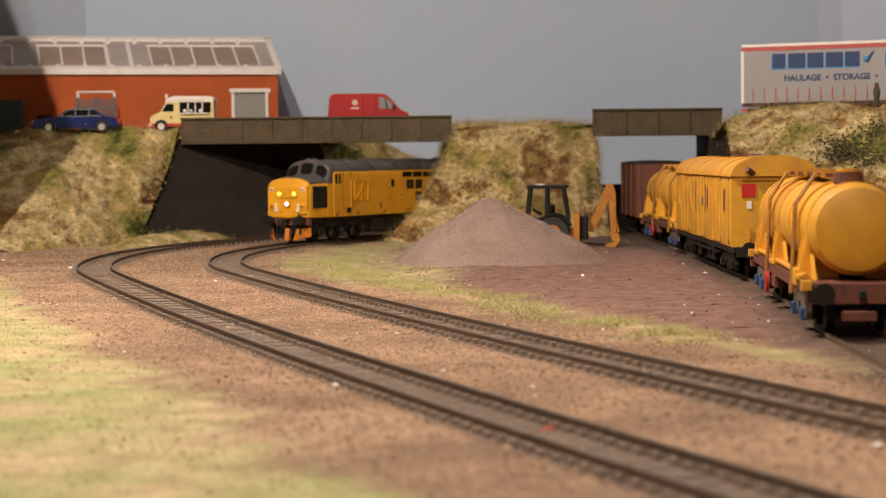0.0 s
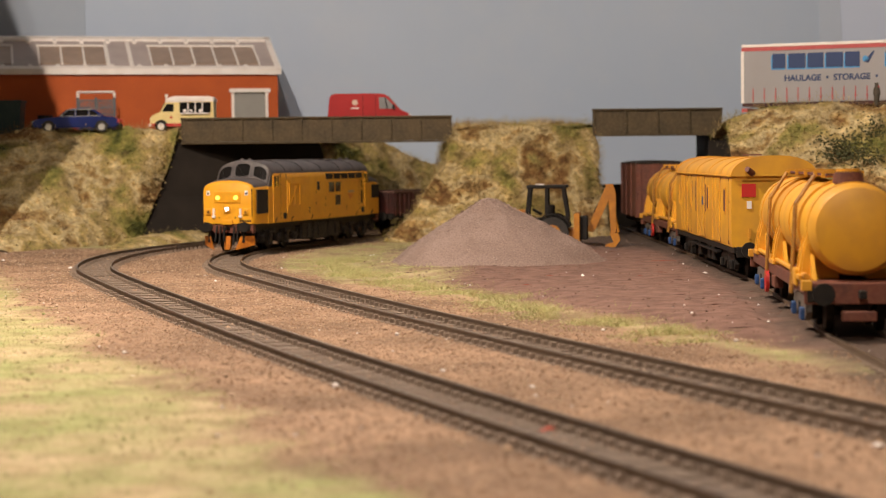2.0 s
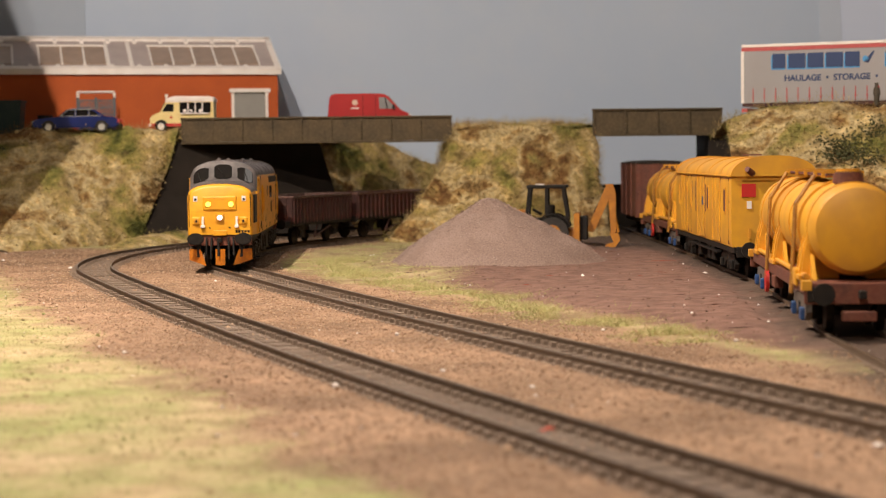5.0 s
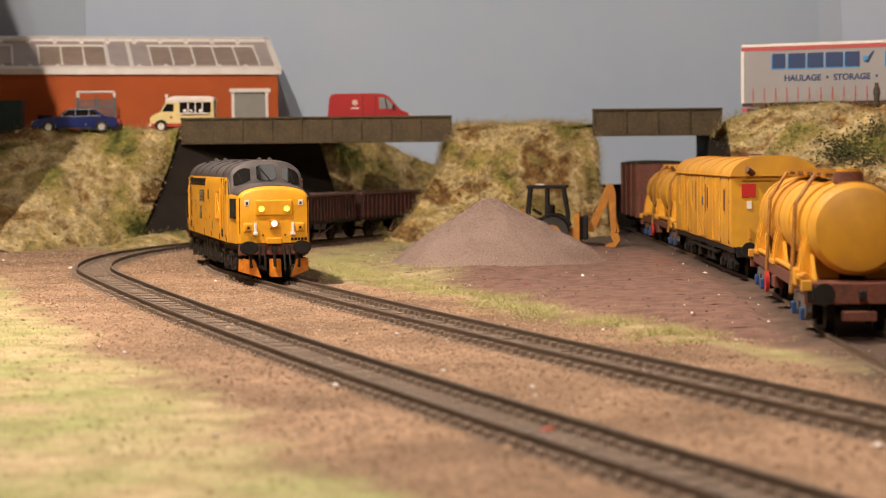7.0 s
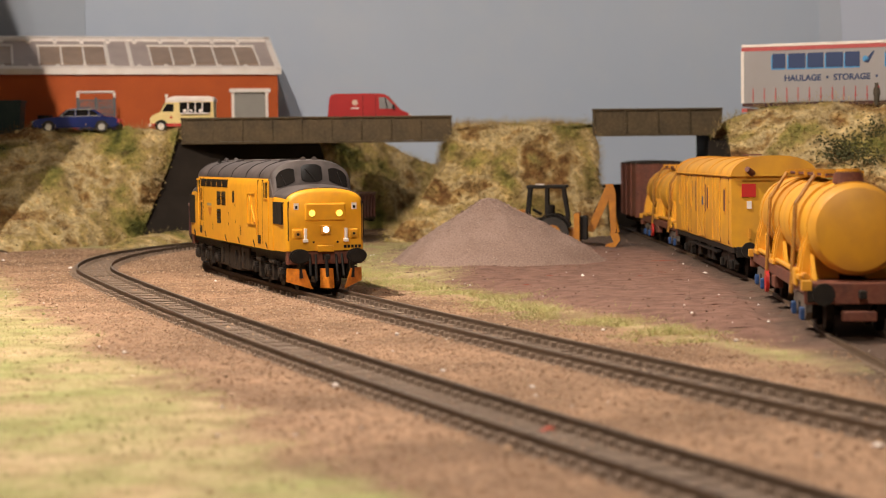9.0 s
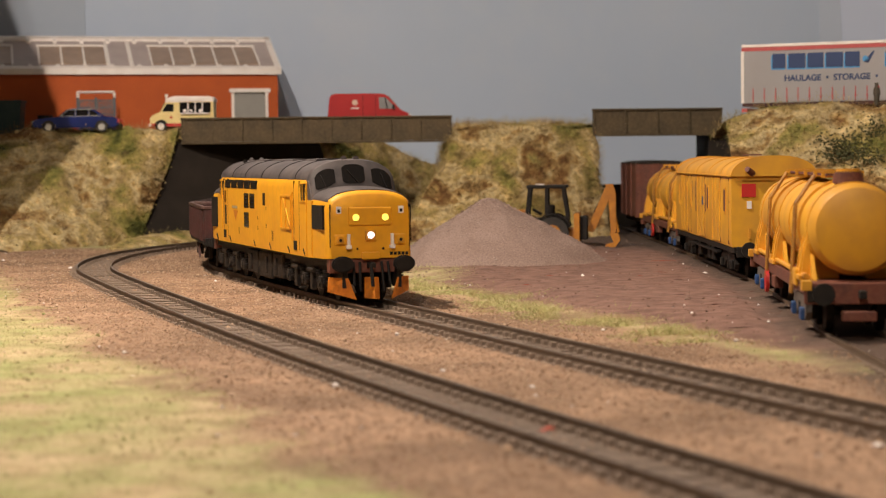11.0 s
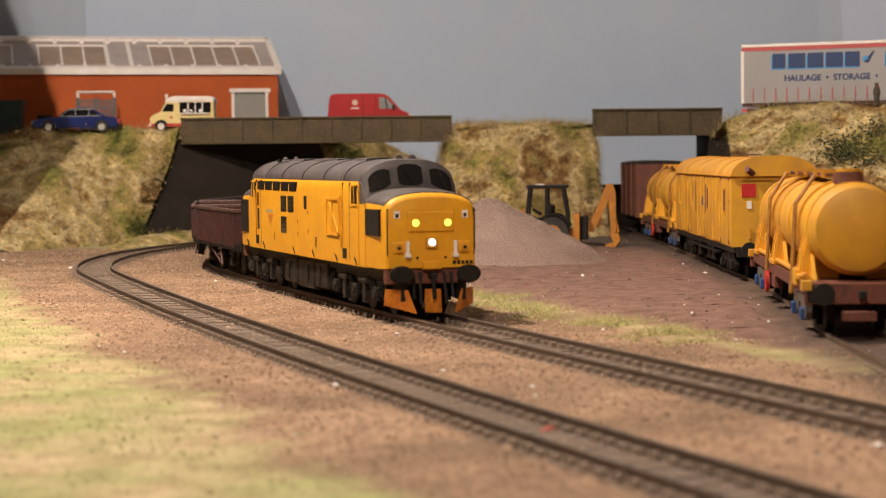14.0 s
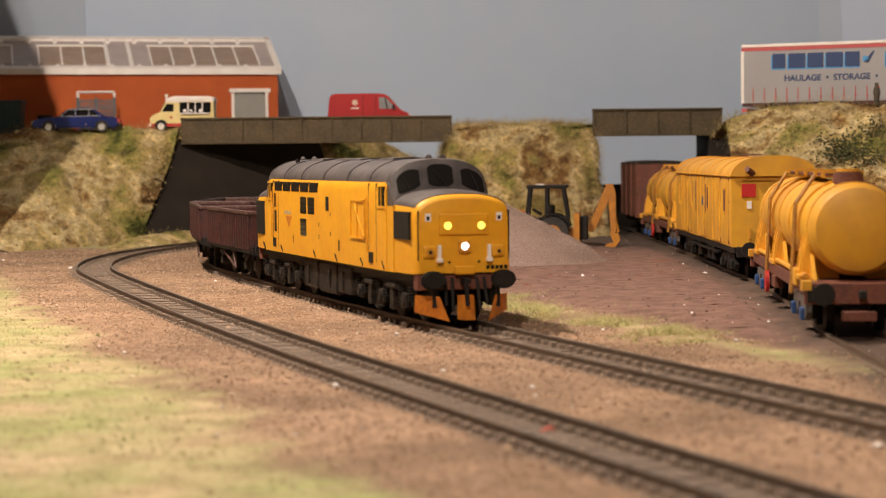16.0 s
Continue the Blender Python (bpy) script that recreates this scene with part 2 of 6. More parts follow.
def prism(points, axis, lo, hi, bm=None, bevel=0.0, turn=None):
    """A flat outline (mm) drawn out along an axis: x (points are y, z), y (x, z) or z (x, y)."""
    own = bmesh.new()
    put = {"x": lambda p, k: (k, p[0], p[1]), "y": lambda p, k: (p[0], k, p[1]), "z": lambda p, k: (p[0], p[1], k)}[axis]
    a = [own.verts.new(Vector(put(p, lo)) * MM) for p in points]
    b = [own.verts.new(Vector(put(p, hi)) * MM) for p in points]
    own.faces.new(a)
    own.faces.new(b[::-1])
    for i in range(len(a)):
        own.faces.new((a[i], b[i], b[(i + 1) % len(a)], a[(i + 1) % len(a)]))
    bmesh.ops.recalc_face_normals(own, faces=own.faces)
    if bevel:
        bmesh.ops.bevel(own, geom=own.edges[:], offset=bevel * MM, segments=2, affect="EDGES")
    return merge(bm, own, turn)


def loft(rings, bm=None, cap=True, turn=None):
    """Skins closed rings of points (mm), each with the same count."""
    own = bmesh.new()
    vs = [[own.verts.new(Vector(p) * MM) for p in ring] for ring in rings]
    n = len(vs[0])
    for a, b in zip(vs, vs[1:]):
        for i in range(n):
            own.faces.new((a[i], a[(i + 1) % n], b[(i + 1) % n], b[i]))
    if cap:
        own.faces.new(vs[0])
        own.faces.new(vs[-1][::-1])
    bmesh.ops.recalc_face_normals(own, faces=own.faces)
    return merge(bm, own, turn)


# ---- track plan (mm): nearly straight by the camera, a curve behind; u runs towards the camera ----
TURN, START, BEND, CURVE_1, LENGTH_1, CURVE_2 = radians(16.153), Vector((-99.21, 984.17)), 0.000115856, 0.00191054, 278.93, 0.00160134
SPACING = 68.35
STEP = 3.0


def heading(u):
    if u >= 0:
        return TURN + BEND * u
    return TURN - CURVE_1 * min(-u, LENGTH_1) - CURVE_2 * max(-u - LENGTH_1, 0)


def lay(sign, count):
    p, out = START.copy(), [START.copy()]
    for i in range(count):
        h = heading(sign * (i + 0.5) * STEP)
        p = p + sign * STEP * Vector((math.sin(h), -math.cos(h)))
        out.append(p.copy())
    return out


NEAR, FAR = lay(1, 330), lay(-1, 400)


def on_track(u, off=0.0):
    """Place and heading u mm along the inner track, off mm to its outside."""
    table, k = (NEAR, u / STEP) if u >= 0 else (FAR, -u / STEP)
    i = min(int(k), len(table) - 2)
    p = table[i].lerp(table[i + 1], k - i)
    h = heading(u)
    return p - off * Vector((math.cos(h), math.sin(h))), h


def rides(u, pivots=74.0, off=0.0, z=0.0):
    """The pose of a vehicle whose bogies stand on the track, its middle at u."""
    a, b = on_track(u + pivots, off)[0], on_track(u - pivots, off)[0]
    c, d = (a + b) / 2, a - b
    return pose(c.x * MM, c.y * MM, z * MM, 0, 0, math.degrees(math.atan2(d.y, d.x)))


# the siding, nearly along the view (x by y, mm)
SIDING = [(350, 119), (450, 120.5), (590, 122.5), (720, 134), (860, 142), (1090, 145), (1300, 146), (1700, 146)]


def on_siding(y):
    for (y0, x0), (y1, x1) in zip(SIDING, SIDING[1:]):
        if y <= y1:
            k = (y - y0) / (y1 - y0)
            return Vector((x0 + (x1 - x0) * k, y))
    return Vector((SIDING[-1][1], y))


def siding_pose(y0, y1):
    a, b = on_siding(y0), on_siding(y1)
    d = a - b
    return pose((a.x + b.x) / 2 * MM, (a.y + b.y) / 2 * MM, 0, 0, 0, math.degrees(math.atan2(d.y, d.x)))


RUN = [(0.0, -430.0), (0.5, -398.5), (1.0, -367.0), (1.5, -335.5), (2.0, -304.0), (2.5, -273.5), (3.0, -245.5), (3.5, -218.5), (4.0, -190.5),
       (4.5, -161.5), (5.0, -132.0), (5.5, -103.0), (6.0, -74.5), (6.5, -47.0), (7.0, -22.5), (7.5, 1.2), (8.0, 23.0), (8.5, 44.0), (9.0, 64.0),
       (9.5, 82.5), (10.0, 99.8), (10.5, 116.0), (11.0, 131.5), (11.5, 146.3), (12.0, 159.5), (12.5, 172.0), (13.0, 184.0), (13.5, 195.3),
       (14.0, 206.2), (14.5, 216.7), (15.0, 226.0), (15.5, 234.0), (16.0, 240.0)]
# ---- ground, tracks, banks, bridges, backdrop ----
def structure(name, bm, mat, label, smooth=False):
    return tagged(part(name, bm, mat, None, "", smooth), label, "", "", "structure")


TABLE = [(u, *on_track(u)) for u in range(-900, 940, 5)]
TP = np.array([(p.x, p.y) for _, p, _ in TABLE])
TH = np.array([h for _, _, h in TABLE])


def lateral(xy):
    """Distance (mm) from the inner track's centre line, positive to the outside."""
    out = np.empty(len(xy))
    for s in range(0, len(xy), 4000):
        d = xy[s:s + 4000, None, :] - TP[None]
        i = (d ** 2).sum(2).argmin(1)
        v = d[np.arange(len(i)), i]
        out[s:s + 4000] = -(v[:, 0] * np.cos(TH[i]) + v[:, 1] * np.sin(TH[i]))
    return out


def siding_x(y):
    return np.interp(y, [s[0] for s in SIDING], [s[1] for s in SIDING])


def wobble(xy, scale, seed):
    return np.array([noise.noise((x * scale, y * scale, seed)) for x, y in xy])


def step(x, a, b):
    t = np.clip((x - a) / (b - a), 0, 1)
    return t * t * (3 - 2 * t)


def cover(xy):
    """How much grass and how much bare mud covers a place."""
    off = lateral(xy)
    y = xy[:, 1]
    w, w2 = wobble(xy, 0.016, 3.0), wobble(xy, 0.055, 7.0)
    grass = step(off - SPACING + 16 * w + 9 * w2, 34, 58) * step(1120 - y + 60 * w, 0, 180)
    grass = np.maximum(grass, step(y - 1270 + 40 * w, 0, 60) * (off > SPACING + 16))
    band = np.exp(-((off + 56 + 9 * w) / 11) ** 2) * step(y, 440, 580) * step(1120 - y, 0, 120)
    band = np.maximum(band, step(-off - 22, 0, 12) * step(y - 860 + 40 * w2, 0, 90) * step(xy[:, 0] * -1 + 25 + 20 * w, 0, 30) * step(1400 - y, 0, 60))
    grass = np.clip(np.maximum(grass, band * (0.75 + 0.5 * w2)), 0, 1)
    mud = step(-off + 6 * w2, 62, 76) * step(y - 480, 0, 60)
    return grass, mud, off


def axis_points(lo, hi, a, b, fine, coarse):
    out, v = [], lo
    while v < hi:
        out.append(v)
        v += fine if a <= v < b else coarse
    return out + [hi]


def ground_height(xy, off=None):
    off = lateral(xy) if off is None else off
    near = np.minimum(np.abs(off), np.abs(off - SPACING))
    near = np.minimum(near, np.abs(xy[:, 0] - siding_x(xy[:, 1])))
    rails = np.minimum(np.abs(off), np.abs(off - SPACING))
    z = -3.0 + (0.06 + 0.3 * wobble(xy, 0.05, 15.0)) * (1 - step(rails, 8, 11.5)) + 0.9 * wobble(xy, 0.03, 1.0) * step(near, 18, 40) + 0.5 * wobble(xy, 0.12, 5.0) * step(near, 12, 24)
    beside = np.abs(xy[:, 0] - siding_x(xy[:, 1]))
    z += 1.5 * (1 - step(beside, 12, 22)) * step(xy[:, 1], 470, 600)
    z += 2.2 * step(-off, 66, 92) * step(xy[:, 1], 560, 700) * (1 - step(12 - np.abs(xy[:, 0] - siding_x(xy[:, 1])) + 14, 0, 10))
    return z


def make_ground():
    xs = axis_points(-1300, 1300, -330, 330, 5.0, 40.0)
    ys = axis_points(-700, 1700, 240, 1500, 5.5, 40.0)
    X, Y = np.meshgrid(xs, ys)
    xy = np.c_[X.ravel(), Y.ravel()]
    grass, mud, off = cover(xy)
    z = ground_height(xy, off)
    near = np.minimum(np.abs(off), np.abs(off - SPACING))
    dirt = 1 - step(near + 4 * wobble(xy, 0.09, 9.0), 6.5, 14)
    churned = step(xy[:, 1] + 30 * wobble(xy, 0.03, 12.0), 1150, 1230) * step(xy[:, 0] + 14 * wobble(xy, 0.05, 13.0), 70, 92)
    along = np.abs(xy[:, 0] - siding_x(xy[:, 1])) + 8 * wobble(xy, 0.05, 14.0)
    dirt = np.maximum(np.maximum(dirt, 0.85 * churned), 0.8 * (1 - step(along, 12, 27)))
    nx = len(xs)
    faces = [(j * nx + i, j * nx + i + 1, (j + 1) * nx + i + 1, (j + 1) * nx + i) for j in range(len(ys) - 1) for i in range(nx - 1)]
    me = bpy.data.meshes.new("ground")
    me.from_pydata((np.c_[xy, z] * MM).tolist(), [], faces)
    att = me.color_attributes.new("cover", "FLOAT_COLOR", "POINT")
    att.data.foreach_set("color", np.c_[grass, mud, dirt, np.ones_like(mud)].ravel())
    me.materials.append(EARTH)
    me.polygons.foreach_set("use_smooth", [True] * len(faces))
    tagged(new("ground", me), "brown earth with patches of short grass", "", "", "structure")


def stuff(name, verts, faces, mat, label):
    me = bpy.data.meshes.new(name)
    me.from_pydata((np.asarray(verts) * MM).tolist(), [], faces)
    me.materials.append(mat)
    return tagged(new(name, me), label, "scatter", "", "stuff")


OCTA = np.array([(1, 0, 0), (-1, 0, 0), (0, 1, 0), (0, -1, 0), (0, 0, 1), (0, 0, -1)], float)
OCTF = [(0, 2, 4), (2, 1, 4), (1, 3, 4), (3, 0, 4), (2, 0, 5), (1, 2, 5), (3, 1, 5), (0, 3, 5)]


def grains(name, places, sizes, mat, label, flat=0.7):
    rng = np.random.default_rng(5)
    n = len(places)
    v = OCTA[None] * (0.6 + 0.8 * rng.random((n, 6, 1)))
    a = rng.random(n) * 6.28
    c, s = np.cos(a)[:, None], np.sin(a)[:, None]
    v = np.stack([v[:, :, 0] * c - v[:, :, 1] * s, v[:, :, 0] * s + v[:, :, 1] * c, v[:, :, 2] * flat], 2) * sizes[:, None, None] + places[:, None, :]
    f = [tuple(i * 6 + k for k in t) for i in range(n) for t in OCTF]
    return stuff(name, v.reshape(-1, 3), f, mat, label)


def blades(name, places, heights, mat, label, lean=0.7, width=0.16):
    rng = np.random.default_rng(9)
    n = len(places)
    a = rng.random(n) * 6.28
    w = np.c_[np.cos(a), np.sin(a), np.zeros(n)] * width
    b = rng.random(n) * 6.28
    tip = places + np.c_[np.cos(b) * lean * rng.random(n), np.sin(b) * lean * rng.random(n), np.ones(n)] * heights[:, None]
    v = np.stack([places - w, places + w, tip], 1)
    return stuff(name, v.reshape(-1, 3), [(3 * i, 3 * i + 1, 3 * i + 2) for i in range(n)], mat, label)


def make_cover():
    rng = np.random.default_rng(3)
    xy = np.c_[rng.uniform(-300, 300, 160000), rng.uniform(330, 1400, 160000)]
    xy = xy[np.abs(xy[:, 0]) < 0.24 * xy[:, 1] + 15]
    grass, mud, off = cover(xy)
    z = ground_height(xy, off)
    keep = (rng.random(len(xy)) < grass) & (np.abs(off) > 20) & (np.abs(off - SPACING) > 20) & (np.abs(xy[:, 0] - siding_x(xy[:, 1])) > 22)
    p = np.c_[xy, z][keep]
    inner = off[keep] < 0
    q = np.array([(*on_track(u)[0], on_track(u)[1]) for u in rng.uniform(-160, 432, 76000)])
    d = rng.normal(56, 8.5, len(q)) + 9 * wobble(q[:, :2], 0.012, 6.0)
    q = q[:, :2] + d[:, None] * np.c_[np.cos(q[:, 2]), np.sin(q[:, 2])]
    w = wobble(q, 0.05, 4.0)
    q = q[(rng.random(len(q)) < 0.36 + 2.0 * w) & (np.abs(q[:, 0] - siding_x(q[:, 1])) > 16)]
    q = np.c_[q, ground_height(q)]
    p, inner = np.vstack([p, q]), np.r_[inner, np.ones(len(q), bool)]
    blades("grass", p, np.where(inner, rng.gamma(2.2, 0.42, len(p)) + 0.2, rng.uniform(0.3, 1.1, len(p))), GRASS, "short dry green and straw static grass", 2.6, 0.11)
    xy = np.c_[rng.uniform(-300, 300, 150000), rng.uniform(330, 1300, 150000)]
    xy = xy[np.abs(xy[:, 0]) < 0.24 * xy[:, 1] + 10]
    grass, mud, off = cover(xy)
    z = ground_height(xy, off)
    near = np.minimum(np.abs(off), np.abs(off - SPACING))
    bare = (grass < 0.4) & ((near > 10.5) | ((rng.random(len(near)) < 0.3) & (near < 7))) & (mud < 0.5)
    p = np.c_[xy, z + 0.15][bare][:48000]
    grains("ballast", p, rng.gamma(3, 0.075, len(p)) + 0.08, GRIT, "fine tan and brown ballast grains")
    m = (mud > 0.5) & (np.abs(xy[:, 0] - siding_x(xy[:, 1])) > 14)
    p = np.c_[xy, z + 0.1][m][:4200]
    grains("rubble", p, rng.gamma(2, 0.12, len(p)) + 0.08, MUDGRIT, "small crumbs of earth and stone")
    q = np.c_[xy, z + 0.12][m & (xy[:, 1] < 1150)]
    q = q[rng.choice(len(q), 60, replace=False)]
    half, a = rng.gamma(1.2, 2.6, len(q)) + 0.6, rng.normal(0.1, 0.7, len(q))
    d = np.c_[np.cos(a), np.sin(a), np.zeros(len(q))] * half[:, None]
    w = np.c_[-np.sin(a), np.cos(a), 0 * a] * rng.uniform(0.25, 0.8, len(q))[:, None]
    up = np.array([0, 0, 0.35])
    v = np.stack([q - d, q + w * 0.8 + d * 0.2, q + d, q - w, q + up + d * 0.1], 1).reshape(-1, 3)
    f = [tuple(5 * k + e for e in t) for k in range(len(q)) for t in ((0, 3, 4), (3, 2, 4), (2, 1, 4), (1, 0, 4))]
    stuff("bark_sliver", v, f, SLIVER, "dark and reddish slivers of bark lying on the mud")
    pick = rng.choice(np.flatnonzero((near > 12) & (grass < 0.9)), 170, replace=False)
    p = np.c_[xy, z + 0.3][pick]
    grains("white_chip", p, rng.gamma(2, 0.16, len(p)) + 0.15, WHITE, "scattered pale stone chips")
    chips = np.array([(83, 382), (-27, 493), (20, 585), (9, 617), (63, 905), (88, 603), (-15, 640), (107, 658)], float)
    grains("pale_pebble", np.c_[chips, ground_height(chips) + 0.5], np.linspace(1.3, 0.8, len(chips)), WHITE, "single pale pebbles lying in the ballast")
    m = (grass > 0.35) & (off > SPACING + 24)
    p = np.c_[xy, z + 0.2][m][:1500]
    grains("crumb", p, rng.gamma(2, 0.09, len(p)) + 0.08, TURFGRIT, "brown and olive crumbs among the short grass")
    grains("red_chip", np.array([(21.5, 411, -2.6), (23, 413, -2.6), (20, 409, -2.8)]), np.array([1.5, 0.9, 0.8]), RED_CHIP, "small red chip lying in the ballast")


def track(name, path, label, sunk, far_path):
    holder = tagged(new(name), label, "", "", "structure")
    prof = [(-1.0, -2.6), (1.0, -2.6), (1.0, -2.25), (0.28, -2.0), (0.28, -0.8), (0.5, -0.55), (0.5, 0.0), (-0.5, 0.0), (-0.5, -0.55), (-0.28, -0.8), (-0.28, -2.0), (-1.0, -2.25)]
    head = [(-0.4, -0.1), (0.4, -0.1), (0.4, 0.02), (-0.4, 0.02)]
    for s in (-8.65, 8.65):
        for nm, pr, mat in (("rail", prof, RAIL), ("rail_head", head, RAILTOP)):
            rings = []
            for p, h in path:
                w = Vector((math.cos(h), math.sin(h)))
                c = p + s * w
                rings.append([(c.x + w.x * a, c.y + w.y * a, b) for a, b in pr])
            part(nm, loft(rings), mat, holder)
    bm = box(-12.4, 12.4, -1.75, 1.75, -7.0, -2.6)
    for s in (-8.65, 8.65):
        for e in (-1.8, 1.8):
            box(s + e - 0.9, s + e + 0.9, -1.2, 1.2, -2.6, -1.4, bm=bm)
    me = bpy.data.meshes.new("sleeper")
    bm.to_mesh(me)
    bm.free()
    me.materials.append(SLEEPER)
    for p, h in far_path:
        ob = new("sleeper", me)
        ob.parent = holder
        ob.matrix_basis = pose(p.x * MM, p.y * MM, (sunk + random.uniform(-0.22, 0.12)) * MM, 0, 0, math.degrees(h) + random.uniform(-3, 3))
    return holder


def build_tracks():
    for name, off in (("track_inner", 0.0), ("track_outer", SPACING)):
        path = [on_track(u, off) for u in range(760, -900, -10)]
        ties = [on_track(-430 + 6.6 * k, off) for k in range(170)]
        track(name, path, "rusty model rails on dark closely laid sleepers", 0.0, ties)
    path, ties = [], []
    for y in range(360, 1660, 12):
        a, b = on_siding(y - 20), on_siding(y + 20)
        path.append((on_siding(y), math.atan2((a - b).x, -(a - b).y)))
    for k in range(110):
        y = 380 + 7.6 * k
        a, b = on_siding(y - 20), on_siding(y + 20)
        ties.append((on_siding(y), math.atan2((a - b).x, -(a - b).y)))
    track("track_siding", path, "dull rusty siding rails sunk in dirt", -0.75, ties)


def clumps(name, places, normals, sizes, mat, label):
    """Small ragged tufts of scatter material."""
    rng = np.random.default_rng(len(places))
    bm = bmesh.new()
    bmesh.ops.create_icosphere(bm, subdivisions=1, radius=1)
    base = np.array([v.co[:] for v in bm.verts])
    fs = [tuple(v.index for v in f.verts) for f in bm.faces]
    bm.free()
    n, k = len(places), len(base)
    v = base[None] * (0.45 + 1.0 * rng.random((n, k, 1)))
    v[:, :, 2] *= 0.7
    v = v * sizes[:, None, None] + (places + normals * sizes[:, None] * 0.25)[:, None, :]
    return stuff(name, v.reshape(-1, 3), [tuple(i * k + q for q in f) for i in range(n) for f in fs], mat, label)


def bank(name, fn, nu, nv, label, amount, seed, rough=2.4, tufts=2.6):
    """A slope: fn(u, v) gives a point (mm); roughened, and covered with scatter."""
    P = np.array([[fn(i / nu, j / nv) for i in range(nu + 1)] for j in range(nv + 1)], float)
    du, dv = np.gradient(P, axis=1), np.gradient(P, axis=0)
    N = np.cross(du, dv)
    N /= np.linalg.norm(N, axis=2, keepdims=True) + 1e-9
    flat = P.reshape(-1, 3)
    d = np.array([noise.noise(Vector(p) * 0.035 + Vector((seed, 0, 0))) * 1.6 + noise.noise(Vector(p) * 0.11) * 0.9 + noise.noise(Vector(p) * 0.3) * 0.4 for p in flat])
    flat = flat + N.reshape(-1, 3) * (d * rough)[:, None]
    w = nu + 1
    faces = [(j * w + i, j * w + i + 1, (j + 1) * w + i + 1, (j + 1) * w + i) for j in range(nv) for i in range(nu)]
    me = bpy.data.meshes.new(name)
    me.from_pydata((flat * MM).tolist(), [], faces)
    me.materials.append(BANK)
    me.polygons.foreach_set("use_smooth", [True] * len(faces))
    tagged(new(name, me), label, "", "", "structure")
    rng = np.random.default_rng(seed)
    G = flat.reshape(nv + 1, nu + 1, 3)
    i, j = rng.integers(0, nu, amount), rng.integers(0, nv, amount)
    a, b = rng.random(amount)[:, None], rng.random(amount)[:, None]
    q = (G[j, i] * (1 - a) + G[j, i + 1] * a) * (1 - b) + (G[j + 1, i] * (1 - a) + G[j + 1, i + 1] * a) * b
    n = N[j, i]
    clumps("scatter_foliage", q, n, rng.gamma(2.2, tufts / 17, amount) + 0.3, FOLIAGE, "ragged tan and green scatter foliage on the bank")
    k = amount * 3
    i, j = rng.integers(0, nu, k), rng.integers(0, nv, k)
    q = G[j, i] + rng.normal(0, 2, (k, 3))
    v = []
    for p, m in zip(q, N[j, i]):
        t = np.cross(m, rng.normal(0, 1, 3))
        t = t / (np.linalg.norm(t) + 1e-9) * 0.14
        tip = p + m * rng.uniform(1, 3.4) + rng.normal(0, 1.3, 3)
        v += [p - t, p + t, tip]
    stuff("bank_grass", v, [(3 * e, 3 * e + 1, 3 * e + 2) for e in range(k)], FOLIAGE, "fine straw and green fibres on the bank")


